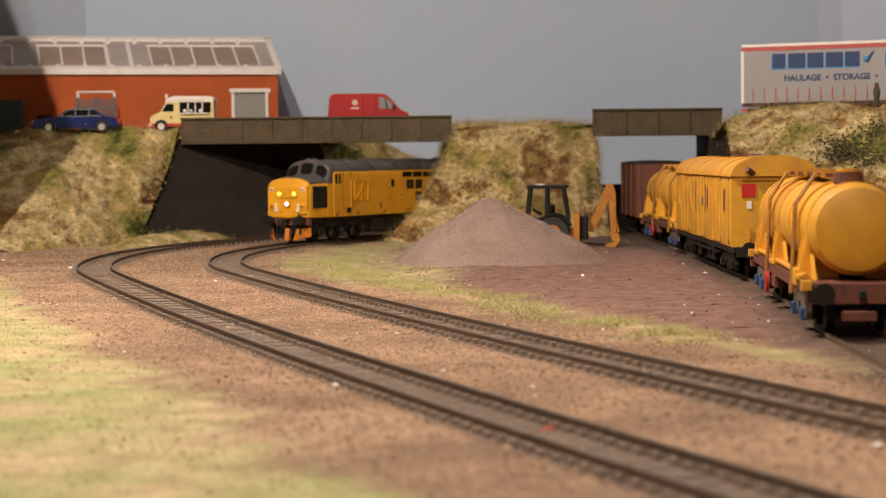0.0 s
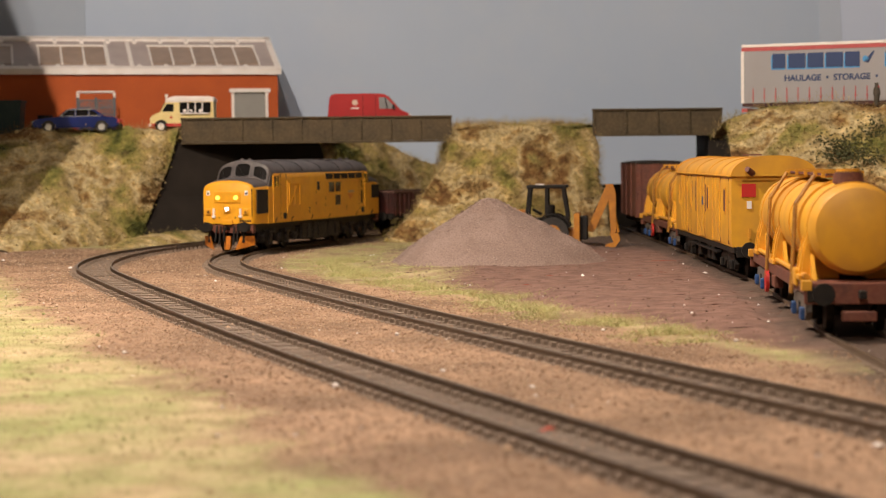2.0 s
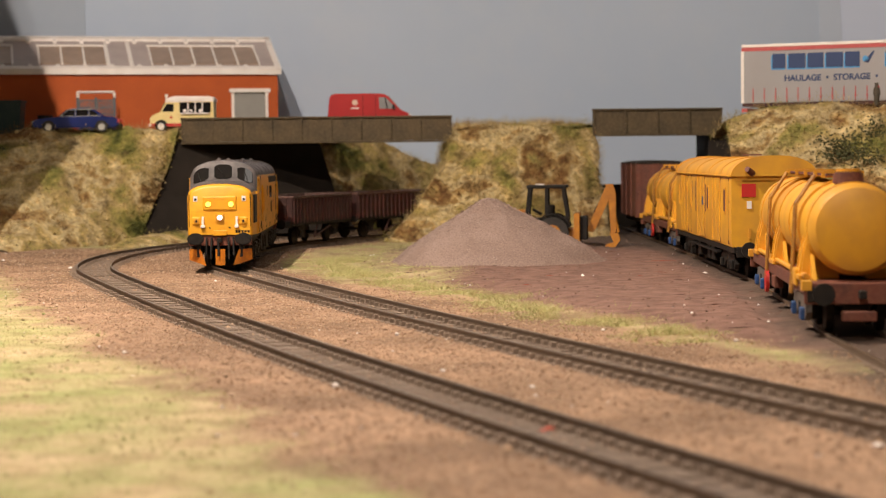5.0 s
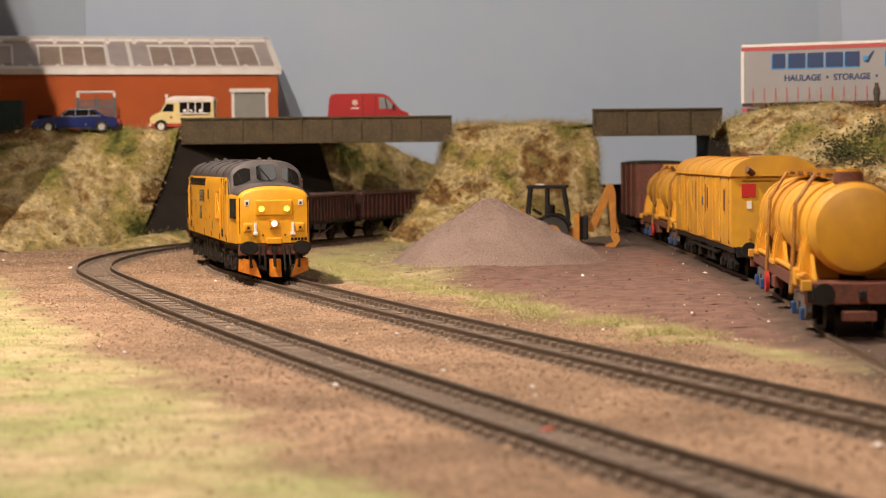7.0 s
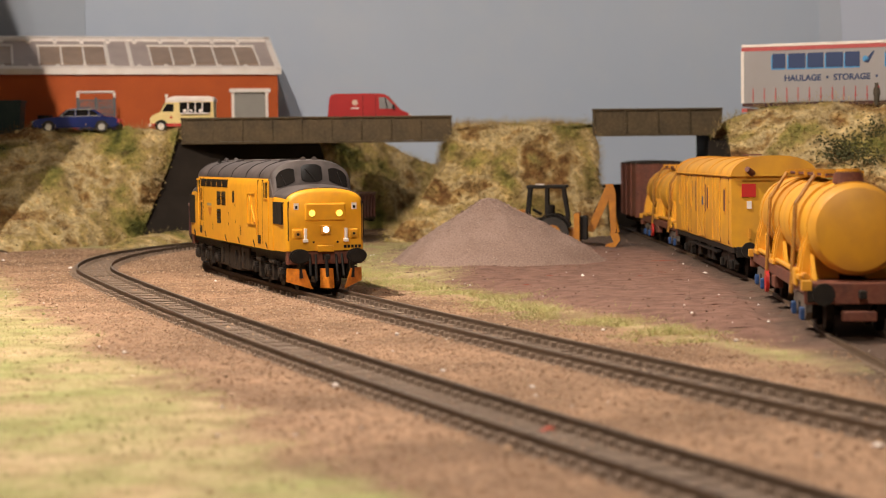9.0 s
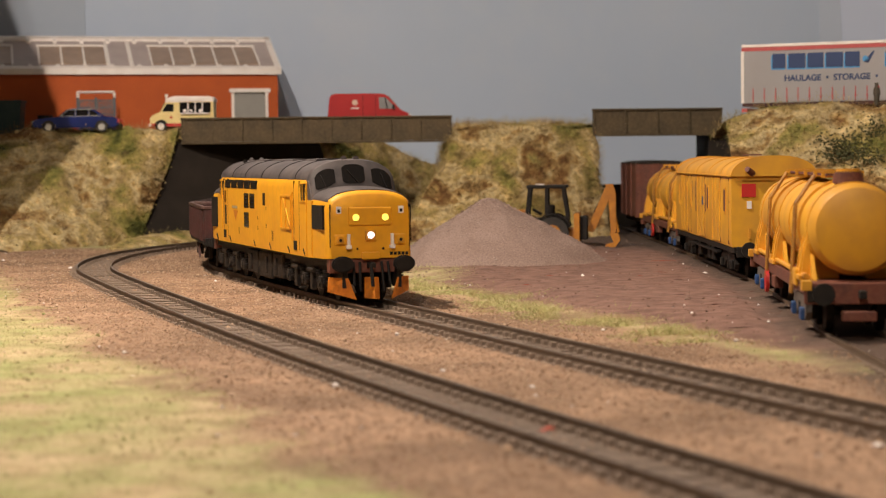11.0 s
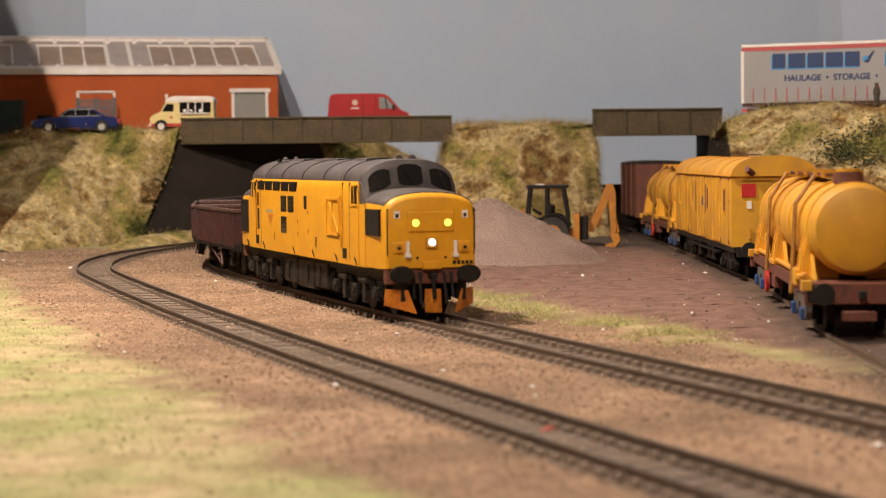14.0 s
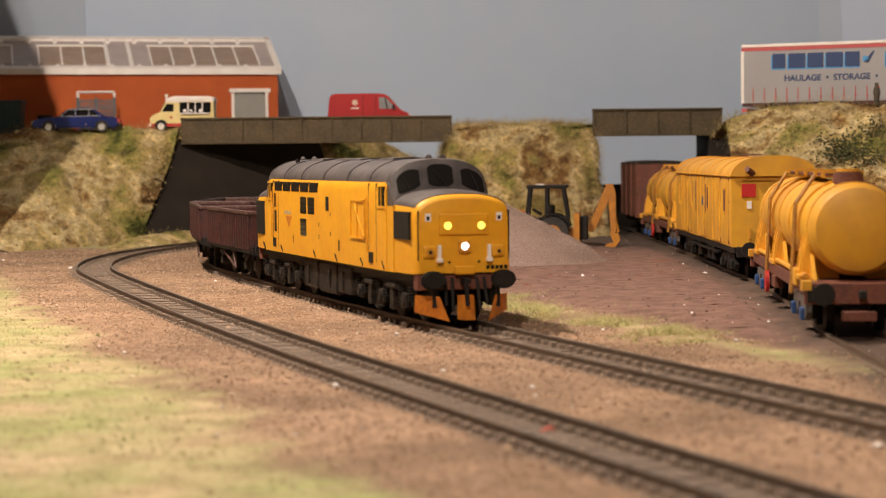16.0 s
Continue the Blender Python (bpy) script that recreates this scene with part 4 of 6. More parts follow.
def cab_end(t, e):
    """One nose and cab; e is 1 at the front, -1 at the back."""
    flip = Matrix.Scale(e, 4, (1, 0, 0))

    def P(name, bm, mat, label="", smooth=False, parent=None):
        bm.transform(flip)
        return part(name, bm, mat, parent or t, label, smooth)
    # nose
    rings = []
    for x, half, sidez, crown in ((92.6, 17.1, 37.8, 43.4), (104, 16.8, 37.6, 43.1), (112, 16.4, 37.3, 42.5), (115.0, 16.1, 36.9, 42.1), (116.4, 15.6, 36.3, 41.4), (117, 14.9, 35.5, 40.5)):
        prof = arc_profile(half, 16.6 if x < 115 else 16.9, sidez, crown, 8)
        rings.append(ring(x, prof))
    P("nose", loft(rings), YELLOW, "yellow rounded nose end", True)
    rings = []
    for x, half, sidez, crown in ((93.2, 17.1, 37.8, 43.4), (104, 16.8, 37.6, 43.1), (112, 16.4, 37.3, 42.5), (114.4, 16.15, 37.0, 42.2)):
        top = [(y * 1.004, z + 0.28) for y, z in arc_profile(half, 16.6, sidez, crown, 8)][4:-4]
        rings.append([(x, *q) for q in top] + [(x, top[-1][0], top[-1][1] - 0.6), (x, top[0][0], top[0][1] - 0.6)])
    P("cab_side", box(87.5, 95.6, -17.3, 17.3, 16.4, 38.2), YELLOW)
    P("nose_top", loft(rings), ROOF_GREY, "grey nose top", True)
    # raked windscreen between roof and nose
    def arch(x, half, low, side_, crown):
        return ring(x, arc_profile(half, low, side_, crown, 9, 0.4))
    P("cab_front", loft([arch(86.5, 17.0, 37, 46.3, 54.0), arch(90.2, 17.0, 37, 45.6, 53.5), arch(94.4, 16.8, 36.5, 38.7, 43.6)]), ROOF_GREY, "grey windscreen surround", True)

    def on_glass(a, k, out):
        """A point of the screen: a in degrees round the arch, k from the sill to the roof edge."""
        c, s = math.cos(radians(a)), math.sin(radians(a))
        y = math.copysign(abs(c) ** 0.8, c) * 16.55
        z = (38.7 + 4.9 * s) * (1 - k) + (45.6 + 7.9 * s) * k
        return (94.4 - 4.2 * k + 0.85 * out, y * (1 + 0.008 * out), z + 0.4 * out)
    for a0, a1, k0, k1 in ((28, 69, 0.06, 0.77), (79, 101, 0.09, 0.82), (111, 152, 0.06, 0.77)):
        rings = []
        for q in range(7):
            a = a0 + (a1 - a0) * q / 6
            pinch = 0.11 if q in (0, 6) else (0.03 if q in (1, 5) else 0.0)
            lo, hi = k0 + pinch, k1 - pinch
            rings.append([on_glass(a, lo, 0.35), on_glass(a, hi, 0.35), on_glass(a, hi, -0.6), on_glass(a, lo, -0.6)])
        w = P("windscreen", loft(rings), GLASS, "dark windscreen pane", True)
        m = (a0 + a1) / 2
        P("wiper", rod(on_glass(m - 4, 0.05, 0.7), on_glass(m + 5, 0.6, 0.7), 0.16, n=6), BLACK, parent=w)
    for y in (-2.4, 2.4):
        P("horn", rod((84.5, y, 53.7), (88, y, 53.9), 0.8, 1.2, 12), ROOF_GREY)
    # nose front
    hb = P("headcode_panel", box(116.4, 117.7, -8.4, 8.4, 29.0, 36.2, 0.7), YELLOW, "raised yellow headcode panel")
    for y in (-5.65, 5.65):
        lamp = P("marker_light", rod((117.3, y, 32.1), (118.1, y, 32.1), 1.25, n=20), MARKER if e > 0 else LENS, "lit yellow marker light" if e > 0 else "", parent=hb)
        P("bezel", rod((117.3, y, 32.1), (117.9, y, 32.1), 1.55, n=20), DULL_YELLOW, parent=lamp)
    hl = P("headlight_box", box(116.4, 118.0, -2.0, 2.0, 23.6, 27.2, 0.2), DULL_YELLOW)
    P("headlight", rod((117.6, 0, 25.5), (118.4, 0, 25.5), 1.2, n=20), HEADLIGHT if e > 0 else LENS, "lit white headlight" if e > 0 else "", parent=hl)
    for s in (-1, 1):
        P("warning_plate", box(116, 117.2, s * 12 - 1.0, s * 12 + 1.0, 33.6, 36.2), WHITE)
        P("warning_mark", box(117.1, 117.3, s * 12 - 0.5, s * 12 + 0.5, 34.0, 35.2), BLACK)
        j = P("jumper_socket", box(116.2, 117.6, s * 11.6 - 2.3, s * 11.6 + 2.3, 21.6, 26, 0.8), YELLOW)
        P("socket_cap", rod((117.3, s * 11.6, 23.7), (118.2, s * 11.6, 23.7), 1.35, n=16), DULL_YELLOW, parent=j)
        P("socket_hole", rod((118.0, s * 11.6, 23.7), (118.4, s * 11.6, 23.7), 0.6, n=10), BLACK, parent=j)
        P("lamp_bracket", box(116.8, 118.2, s * 8.4 - 0.55, s * 8.4 + 0.55, 20.8, 26, 0.2), WHITE, "white lamp bracket")
        P("lamp_bracket_foot", box(116.8, 118.4, s * 8.4 - 1.0, s * 8.4 + 1.0, 20.4, 21.8, 0.2), WHITE)
        P("handrail", rod((116.6, s * 15.2, 21), (116.6, s * 15.2, 37), 0.28, n=8), BLACK)
        P("star_bolt", rod((116.8, s * 5, 20.4), (117.3, s * 5, 20.4), 0.45, n=6), BLACK)
        # black panel on the nose side: deeper on the left of the cab
        P("warning_panel", box(95.6, 112.4, *sorted((s * 15.8, s * 17.2)), 22.6 if s * e > 0 else 27.6, 36.6), BLACK, "flat black nose-side panel")
        # buffers, oval heads
        b = P("buffer", rod((113, s * 11.8, 14.9), (120.5, s * 11.8, 14.9), 1.7, n=14), BLACK, "black oval buffer")
        hd = rod((120.3, 0, 0), (122.4, 0, 0), 3.2, n=24, bevel=0.5)
        hd.transform(Matrix.Translation((0, s * 11.8 * MM, 14.9 * MM)) @ Matrix.Diagonal((1, 1.3, 0.95, 1)))
        P("buffer_head", hd, BLACK, parent=b, smooth=True)
        # ploughs and hoses
        if e > 0:
            P("plough", loft([[(113.5, s * 15.2, 9.9), (120.0, s * 9.4, 9.7), (120.5, s * 9.4, 9.7), (114.0, s * 15.6, 9.9)], [(113.0, s * 15.4, 4.4), (121.4, s * 6.6, 1.7), (122.0, s * 6.6, 1.7), (113.6, s * 15.8, 4.4)]]), ORANGE, "orange snowplough blade")
        P("plough_arm", box(113, 119.5, s * 10.4 - 0.9, s * 10.4 + 0.9, 6, 13), BLACK)
        for k, y in enumerate((4.2, 6.6)):
            P("brake_hose", rod((117.3, s * y, 15.5), (119.6, s * (y + 0.3), 4.8 + k * 2), 0.55, n=8), BLACK)
    if e > 0:
        P("plough", loft([[(117, -2.4, 9.8), (120.5, 0.6, 9.8), (119, 2.6, 9.8), (117, 2.4, 9.8)], [(117, -2.4, 1.9), (122.2, 0.6, 1.9), (120.4, 2.6, 1.9), (117, 2.4, 1.9)]]), ORANGE, "orange centre snowplough")
    P("buffer_beam", box(112, 116.2, -15.6, 15.6, 11.4, 17.2, 0.4), RUST, "rust-red buffer beam")
    P("coupling", loft([[(115, -1.2, 15.5), (115, 1.2, 15.5), (115, 1.2, 13.2), (115, -1.2, 13.2)], [(121.5, -0.9, 15.2), (121.5, 0.9, 15.2), (121.5, 0.9, 13.5), (121.5, -0.9, 13.5)]]), BLACK)
    P("shackle", rod((120.6, -0.7, 15.0), (121.8, -0.4, 6.5), 0.7, n=8), BLACK)
    P("top_bracket", box(116.5, 118, -3.4, 3.4, 16.4, 19.2, 0.4), YELLOW)
    # the running number is shown as plain bars
    for k in range(5):
        P("number_bar", box(116.5, 117.1, 7.6 + k * 1.5, 8.7 + k * 1.5, 17.9, 19.1), BLACK)


def make_open_wagon():
    t = thing("open_wagon", "weathered maroon open wagon with ribbed sides", "wagon", "wagons behind the locomotive")
    L, W = 52, 16.6
    for s in (-1, 1):
        a, b = sorted((s * W, s * (W - 0.9)))
        sd = part("side_panel", box(-L, L, a, b, 13.5, 30.0, 0.2), MAROON, t)
        for k in range(19):
            x = -L + 2 + k * (2 * L - 4) / 18
            part("rib", box(x - 0.7, x + 0.7, *sorted((s * W, s * (W + 0.9))), 14, 29.2, 0.15), MAROON, sd)
        part("top_rail", box(-L - 0.4, L + 0.4, *sorted((s * (W - 1.1), s * (W + 1.0))), 29.6, 31.2, 0.3), RAILW, sd, "worn pale top rail")
        part("sole_bar", box(-L, L, *sorted((s * (W - 2), s * (W + 0.2))), 12.4, 15.2), BLACK, t)
        for x in (-29, 29):
            bm = prism([(x - 8, 12.4), (x - 2.6, 4.4), (x + 2.6, 4.4), (x + 8, 12.4)], "y", *sorted((s * 11.5, s * 12.6)))
            part("w_iron", bm, FRAME, t)
            part("axle_box", box(x - 2, x + 2, *sorted((s * 12.4, s * 14.8)), 4.8, 8.4, 0.4), FRAME, t)
            bm = bmesh.new()
            for k in range(4):
                box(x - 7.5 + k * 1.4, x + 7.5 - k * 1.4, *sorted((s * 12.6, s * 14.2)), 10.6 - k * 0.7, 11.2 - k * 0.7, bm=bm)
            part("leaf_spring", bm, FRAME, t)
        part("brake_lever", rod((-16, s * 15.5, 10.8), (14, s * 16, 4.6), 0.5, n=8), RAILW, t)
        part("brake_lever", rod((6, s * 15.5, 12.5), (14, s * 16, 4.6), 0.5, n=8), RAILW, t)
    for e in (-1, 1):
        end = part("end_panel", box(*sorted((e * L, e * (L - 0.9))), -W + 0.9, W - 0.9, 13.5, 30.0), MAROON, t)
        part("top_rail", box(*sorted((e * (L - 1.1), e * (L + 0.5))), -W + 1, W - 1, 29.6, 31.2, 0.3), RAILW, end)
        for y in (-12, -4, 4, 12):
            part("rib", box(*sorted((e * L, e * (L + 1.2))), y - 0.9, y + 0.9, 13, 29.4, 0.2), MAROON, end)
        part("headstock", box(*sorted((e * (L - 1), e * (L + 1.4))), -16, 16, 11.4, 15.4, 0.3), BLACK, t)
        for s in (-1, 1):
            b = part("buffer", rod((e * (L + 1), s * 11.5, 13.6), (e * (L + 5), s * 11.5, 13.6), 1.4, n=12), BLACK, t)
            part("buffer_head", rod((e * (L + 5), s * 11.5, 13.6), (e * (L + 6), s * 11.5, 13.6), 3.0, n=18), BLACK, b)
        part("coupling", box(*sorted((e * (L + 1), e * (L + 5))), -1, 1, 10, 12.5), BLACK, t)
    part("floor", box(-L + 0.9, L - 0.9, -W + 0.9, W - 0.9, 13.2, 14.4), RUST, t)
    for x in (-29, 29):
        make_wheelset(t, x, 6.2, FRAME)
    return t


LENS = material("unlit_lens", (0.5, 0.48, 0.42), (0.45, 0.42, 0.38), 0.15)
MARKER = material("marker_glow", (1.0, 0.86, 0.12), (1.0, 0.82, 0.1), 0.3, emit=1.5)
HEADLIGHT = material("headlight_glow", (0.72, 0.8, 1.0), (0.72, 0.8, 1.0), 0.3, emit=3.0)
RAILW = material("worn_top_rail", (0.085, 0.034, 0.026), (0.05, 0.018, 0.015), 0.6, scale=120, fine=((0.24, 0.17, 0.13), 300, 0.35))
loco = make_loco()
wagon_a = make_open_wagon()
wagon_b = copy_thing(wagon_a, Matrix())
wagon_c = copy_thing(wagon_a, Matrix())


def motions():
    walk(loco, [(t, rides(u, 74.0, 0.0, -0.4)) for t, u in RUN])
    for k, w in enumerate((wagon_a, wagon_b, wagon_c)):
        walk(w, [(t, rides(u - 182.5 - 117 * k, 29.0)) for t, u in RUN])
# ---- stock standing on the siding ----
TANK_YELLOW = material("tank_yellow", (0.74, 0.37, 0.02), (0.64, 0.30, 0.02), 0.55, scale=45, fine=((0.33, 0.15, 0.045), 70, 0.38), bump=0.05)
GRIMY_YELLOW = material("grimy_yellow", (0.42, 0.19, 0.022), (0.26, 0.11, 0.02), 0.6, scale=90, fine=((0.12, 0.055, 0.02), 300, 0.4), bump=0.1)
BLUE_BOX = material("blue_axle_box", (0.02, 0.07, 0.22), (0.015, 0.05, 0.15), 0.5, scale=300)
SIGN_RED = material("sign_red", (0.55, 0.02, 0.015), (0.48, 0.02, 0.015), 0.5)
GREY_FRAME = material("bogie_grey", (0.12, 0.10, 0.09), (0.08, 0.065, 0.055), 0.7, scale=300, fine=((0.2, 0.16, 0.12), 800, 0.4), bump=0.3)


def four_wheel_bogie(parent, x, half, mat, boxes, label):
    b = part("bogie", box(x - half, x + half, -4, 4, 5.5, 10, 0.4), BLACK, parent, label)
    for d in (-half * 0.66, half * 0.66):
        make_wheelset(b, x + d, 6.0, FRAME)
    for s in (-1, 1):
        h = half
        part("side_frame", prism([(x - h, 6), (x - h * 0.86, 3.6), (x - h * 0.46, 3.6), (x - h * 0.3, 6.2), (x + h * 0.3, 6.2), (x + h * 0.46, 3.6), (x + h * 0.86, 3.6), (x + h, 6), (x + h * 0.9, 9.8), (x + h * 0.4, 11), (x - h * 0.4, 11), (x - h * 0.9, 9.8)],
                                 "y", *sorted((s * 13, s * 14.8))), mat, b)
        for d in (-h * 0.66, h * 0.66):
            part("axle_box", box(x + d - 2.2, x + d + 2.2, *sorted((s * 14.4, s * 16.2)), 3.4, 7.4, 0.6), boxes, b)
        bm = bmesh.new()
        for k in range(4):
            rod((x - 2.4 + 1.6 * k, s * 14.2, 4.4), (x - 2.4 + 1.6 * k, s * 14.2, 8.4), 0.75, n=8, bm=bm)
        part("spring", bm, BLACK, b)
        part("brake_block", box(x - h * 0.3, x - h * 0.18, *sorted((s * 9, s * 14.4)), 2.4, 7, 0.2), BLACK, b)
    return b


def parcels_van():
    t = thing("parcels_van", "bright yellow bogie parcels van with arched roof and red end panel", "railway van")
    L, W = 114, 18.2
    body = part("body", prism([(W - 0.6, 14), (W, 17), (W, 42), (W - 0.7, 45), (-W + 0.7, 45), (-W, 42), (-W, 17), (-W + 0.6, 14)], "x", -L, L), TANK_YELLOW, t, "", True)
    prof = [(W - 0.2, 44.4)] + [((W - 0.2) * math.cos(a) ** 0.8, 44.2 + 8.3 * math.sin(a)) for a in [k / 10 * math.pi / 2 for k in range(1, 10)]] + [(0, 52.5)]
    prof = prof + [(-y, z) for y, z in reversed(prof[:-1])]
    roof = part("roof", prism(prof, "x", -L - 0.4, L + 0.4), TANK_YELLOW, t, "yellow arched roof", True)
    for e in (-1, 1):
        big = [(y * 1.035, 44.2 + (z - 44.2) * 1.09) for y, z in prof]
        part("roof_rim", loft([ring(e * (L - 1), big), ring(e * (L + 1.4), big), ring(e * (L + 1.4), [(y * 0.95, 44.6 + (z - 44.4) * 0.93) for y, z in prof])], cap=True), TANK_YELLOW, roof, "", True)
    for x in (-70, -20, 30, 75):
        part("roof_rib", loft([ring(x - 0.4, [(y, z + 0.35) for y, z in prof]), ring(x + 0.4, [(y, z + 0.35) for y, z in prof])]), TANK_YELLOW, roof)
    part("roof_seam", box(40, 100, -3.2, -2.9, 53.3, 53.9), RUST, roof)
    for s in (-1, 1):
        def plate(x0, x1, z0, z1, mat, name, out=0.3, parent=t):
            return part(name, box(x0, x1, *sorted((s * (W - 0.8), s * (W + out))), z0, z1), mat, parent)
        for xc in (-70, 2, 62):
            d = plate(xc - 13, xc + 13, 15, 43, TANK_YELLOW, "double_door", 0.15)
            for x in (xc - 13.2, xc, xc + 13.2):
                plate(x - 0.3, x + 0.3, 15, 43.5, TANK_YELLOW, "door_bar", 0.4, d)
            for z in (21, 37):
                plate(xc + 9, xc + 11, z, z + 0.7, DULL_YELLOW, "hinge", 0.45, d)
            for x in (xc - 8, xc + 6):
                plate(x, x + 2.2, 33, 40, DULL_YELLOW, "door_window", 0.3, d)
        part("gutter", box(-L, L, *sorted((s * (W - 0.4), s * (W + 0.7))), 44.2, 44.9, 0.15), DULL_YELLOW, t)
        for x in (-84, -56, -42, 16, 48, 76, 104):
            plate(x - 0.22, x + 0.22, 15, 43.6, RUST, "panel_gap", 0.05)
        for x, z0, z1 in ((-90, 30, 41), (-63, 24, 40), (-36, 31, 41), (-20, 26, 41), (-6, 32, 41), (20, 27, 40), (56, 31, 41), (70, 26, 40)):
            plate(x - 1.2, x + 1.2, z0, z1, RUST if z0 in (24, 26, 27) else GRIMY_YELLOW, "slot", 0.12)
        for xc in (-98, -44, 30, 92):
            w = plate(xc - 3.4, xc + 3.4, 28, 39.5, DULL_YELLOW, "window", 0.25)
            plate(xc - 2.6, xc + 2.6, 29, 38.5, RUST if xc in (30, 92) else TANK_YELLOW, "pane", 0.35, w)
        plate(10, 12.4, 30, 34, BLUE_BOX, "notice", 0.6)
        for x in (-105, -25, 52, 105):
            plate(x, x + 2.4, 33, 33.5, BLACK, "marking", 0.06)
        part("sole_bar", box(-L, L, *sorted((s * 14.5, s * 17)), 11.4, 14.2), BLACK, t)
        for x in (-30, 8, 24):
            part("battery_box", box(x, x + 12, *sorted((s * 9, s * 16)), 4.5, 12, 0.4), BLACK, t)
        part("foot_board", box(-60, 60, *sorted((s * 15, s * 18)), 9.4, 10.2), BLACK, t)
    for e in (-1, 1):
        part("end_sign", box(*sorted((e * (L - 0.2), e * (L + 0.5))), -13.8, -7.8, 35.6, 41.2), SIGN_RED, t, "plain red square panel")
        part("label_plate", box(*sorted((e * (L - 0.2), e * (L + 0.4))), -11.6, -9.6, 30.5, 33.8), WHITE, t)
        part("lamp_iron", rod((e * (L + 0.2), -9, 45.5), (e * (L + 4.4), -12, 47.5), 1.5, 1.2), RUST, t)
        part("end_rail", box(*sorted((e * (L - 0.2), e * (L + 0.8))), -13.6, 13.6, 42.6, 43.2), DULL_YELLOW, t)
        part("end_step", box(*sorted((e * L, e * (L + 1.2))), -10.8, -9.8, 17.5, 22), DULL_YELLOW, t)
        part("headstock", box(*sorted((e * (L - 1), e * (L + 1.6))), -16, 16, 9.6, 14.2, 0.3), BLACK, t)
        for s in (-1, 1):
            b = part("buffer", rod((e * (L + 1), s * 11.4, 13), (e * (L + 6), s * 11.4, 13), 1.6), BLACK, t)
            part("buffer_head", rod((e * (L + 6), s * 11.4, 13), (e * (L + 7.2), s * 11.4, 13), 3.4, n=20), BLACK, b)
    part("chassis", box(-L, L, -13, 13, 11, 14.2), BLACK, t)
    for x in (-76, 76):
        four_wheel_bogie(t, x, 25, BLACK, BLACK, "black four-wheeled bogie")
    return t


def tank_wagon():
    t = thing("tank_wagon", "weathered yellow tank wagon on rust-red frame with blue axle boxes", "tank wagon", "yellow tank wagons on the siding")
    L, R, zc = 102, 13.8, 31.0
    rings = []
    for x, k in ((-97, 0.0), (-96.6, 0.6), (-95, 0.9), (-92.5, 1.0), (92.5, 1.0), (95, 0.9), (96.6, 0.6), (97, 0.0)):
        r = max(0.05, R * k)
        rings.append([(x, r * math.cos(a), zc + r * math.sin(a)) for a in [i / 40 * 2 * math.pi for i in range(40)]])
    tank = part("tank", loft(rings), TANK_YELLOW, t, "glossy yellow barrel stained along the top", True)

    def hoop(name, x0, x1, r, mat):
        rr = [[(x, q * math.cos(a), zc + q * math.sin(a)) for a in [i / 40 * 2 * math.pi for i in range(40)]] for x, q in ((x0, R - 0.4), (x0, r), (x1, r), (x1, R - 0.4))]
        part(name, loft(rr, cap=False), mat, tank, "", True)
    for x in (-80, -52, -8, 28, 84):
        hoop("band", x - 0.8, x + 0.8, R + 0.35, TANK_YELLOW)
    for x in (-30, 61):
        hoop("strap", x - 1.0, x + 1.0, R + 0.8, DULL_YELLOW)
    # frame
    for s in (-1, 1):
        part("sole_bar", box(-L, L, *sorted((s * 13.6, s * 15.6)), 11.6, 15.4, 0.2), RUST, t, "rust-red side beam")
        for x in (-84, -12, 76):
            sd = part("saddle", prism([(s * 15.8, 15.4), (s * 14.4, 24), (s * 12.4, 31), (s * 10.6, 30), (s * 8.0, 20), (s * 4, 17.6), (s * 4, 15.4)], "x", x - 6.5, x + 6.5), TANK_YELLOW, t, "broad yellow saddle bracket")
            part("web", prism([(x - 15, 15.4), (x - 6, 24), (x + 6, 24), (x + 15, 15.4)], "y", *sorted((s * 11.6, s * 12.8))), TANK_YELLOW, sd)
            for e in (-4.6, 4.6):
                part("gusset", prism([(s * 16.2, 15.4), (s * 15.0, 24), (s * 13.0, 31), (s * 12.0, 30), (s * 14, 15.4)], "x", x + e - 0.7, x + e + 0.7), TANK_YELLOW, sd)
            part("bracket_foot", box(x - 9, x + 9, *sorted((s * 12.4, s * 16.4)), 15.4, 17, 0.3), DULL_YELLOW, sd)
        part("pipe", rod((-90, s * 14.8, 17), (90, s * 14.8, 17), 0.8), DULL_YELLOW, t)
        for x in (61, -30) if s < 0 else ():
            bm = bmesh.new()
            for e in (-1.8, 1.8):
                rod((x + e, s * 16.4, 10), (x + e, s * 15, 38), 0.5, n=6, bm=bm)
                rod((x + e, s * 15, 38), (x + e, s * 9, 47), 0.5, n=6, bm=bm)
            for k in range(7):
                rod((x - 1.8, s * (16.4 - k * 0.2), 12 + k * 4.2), (x + 1.8, s * (16.4 - k * 0.2), 12 + k * 4.2), 0.4, n=6, bm=bm)
            part("ladder", bm, GRIMY_YELLOW, t, "grimy yellow side ladder")
        w = part("brake_wheel", rod((-30, s * 15.6, 8.4), (-30, s * 16.8, 8.4), 4.2, n=20), SIGN_RED, t, "red brake wheel")
        part("valve_box", box(66, 76, *sorted((s * 11, s * 16.6)), 13, 18.5, 0.6), TANK_YELLOW, t)
        part("spring_plank", box(-14, -2, *sorted((s * 13, s * 16)), 7.4, 11.6, 0.3), RUST, t)
    part("centre_sill", box(-L, L, -7, 7, 10.6, 15, 0.3), RUST, t)
    part("cross_deck", box(-L + 2, L - 2, -13.6, 13.6, 14.2, 15.6), RUST, t)
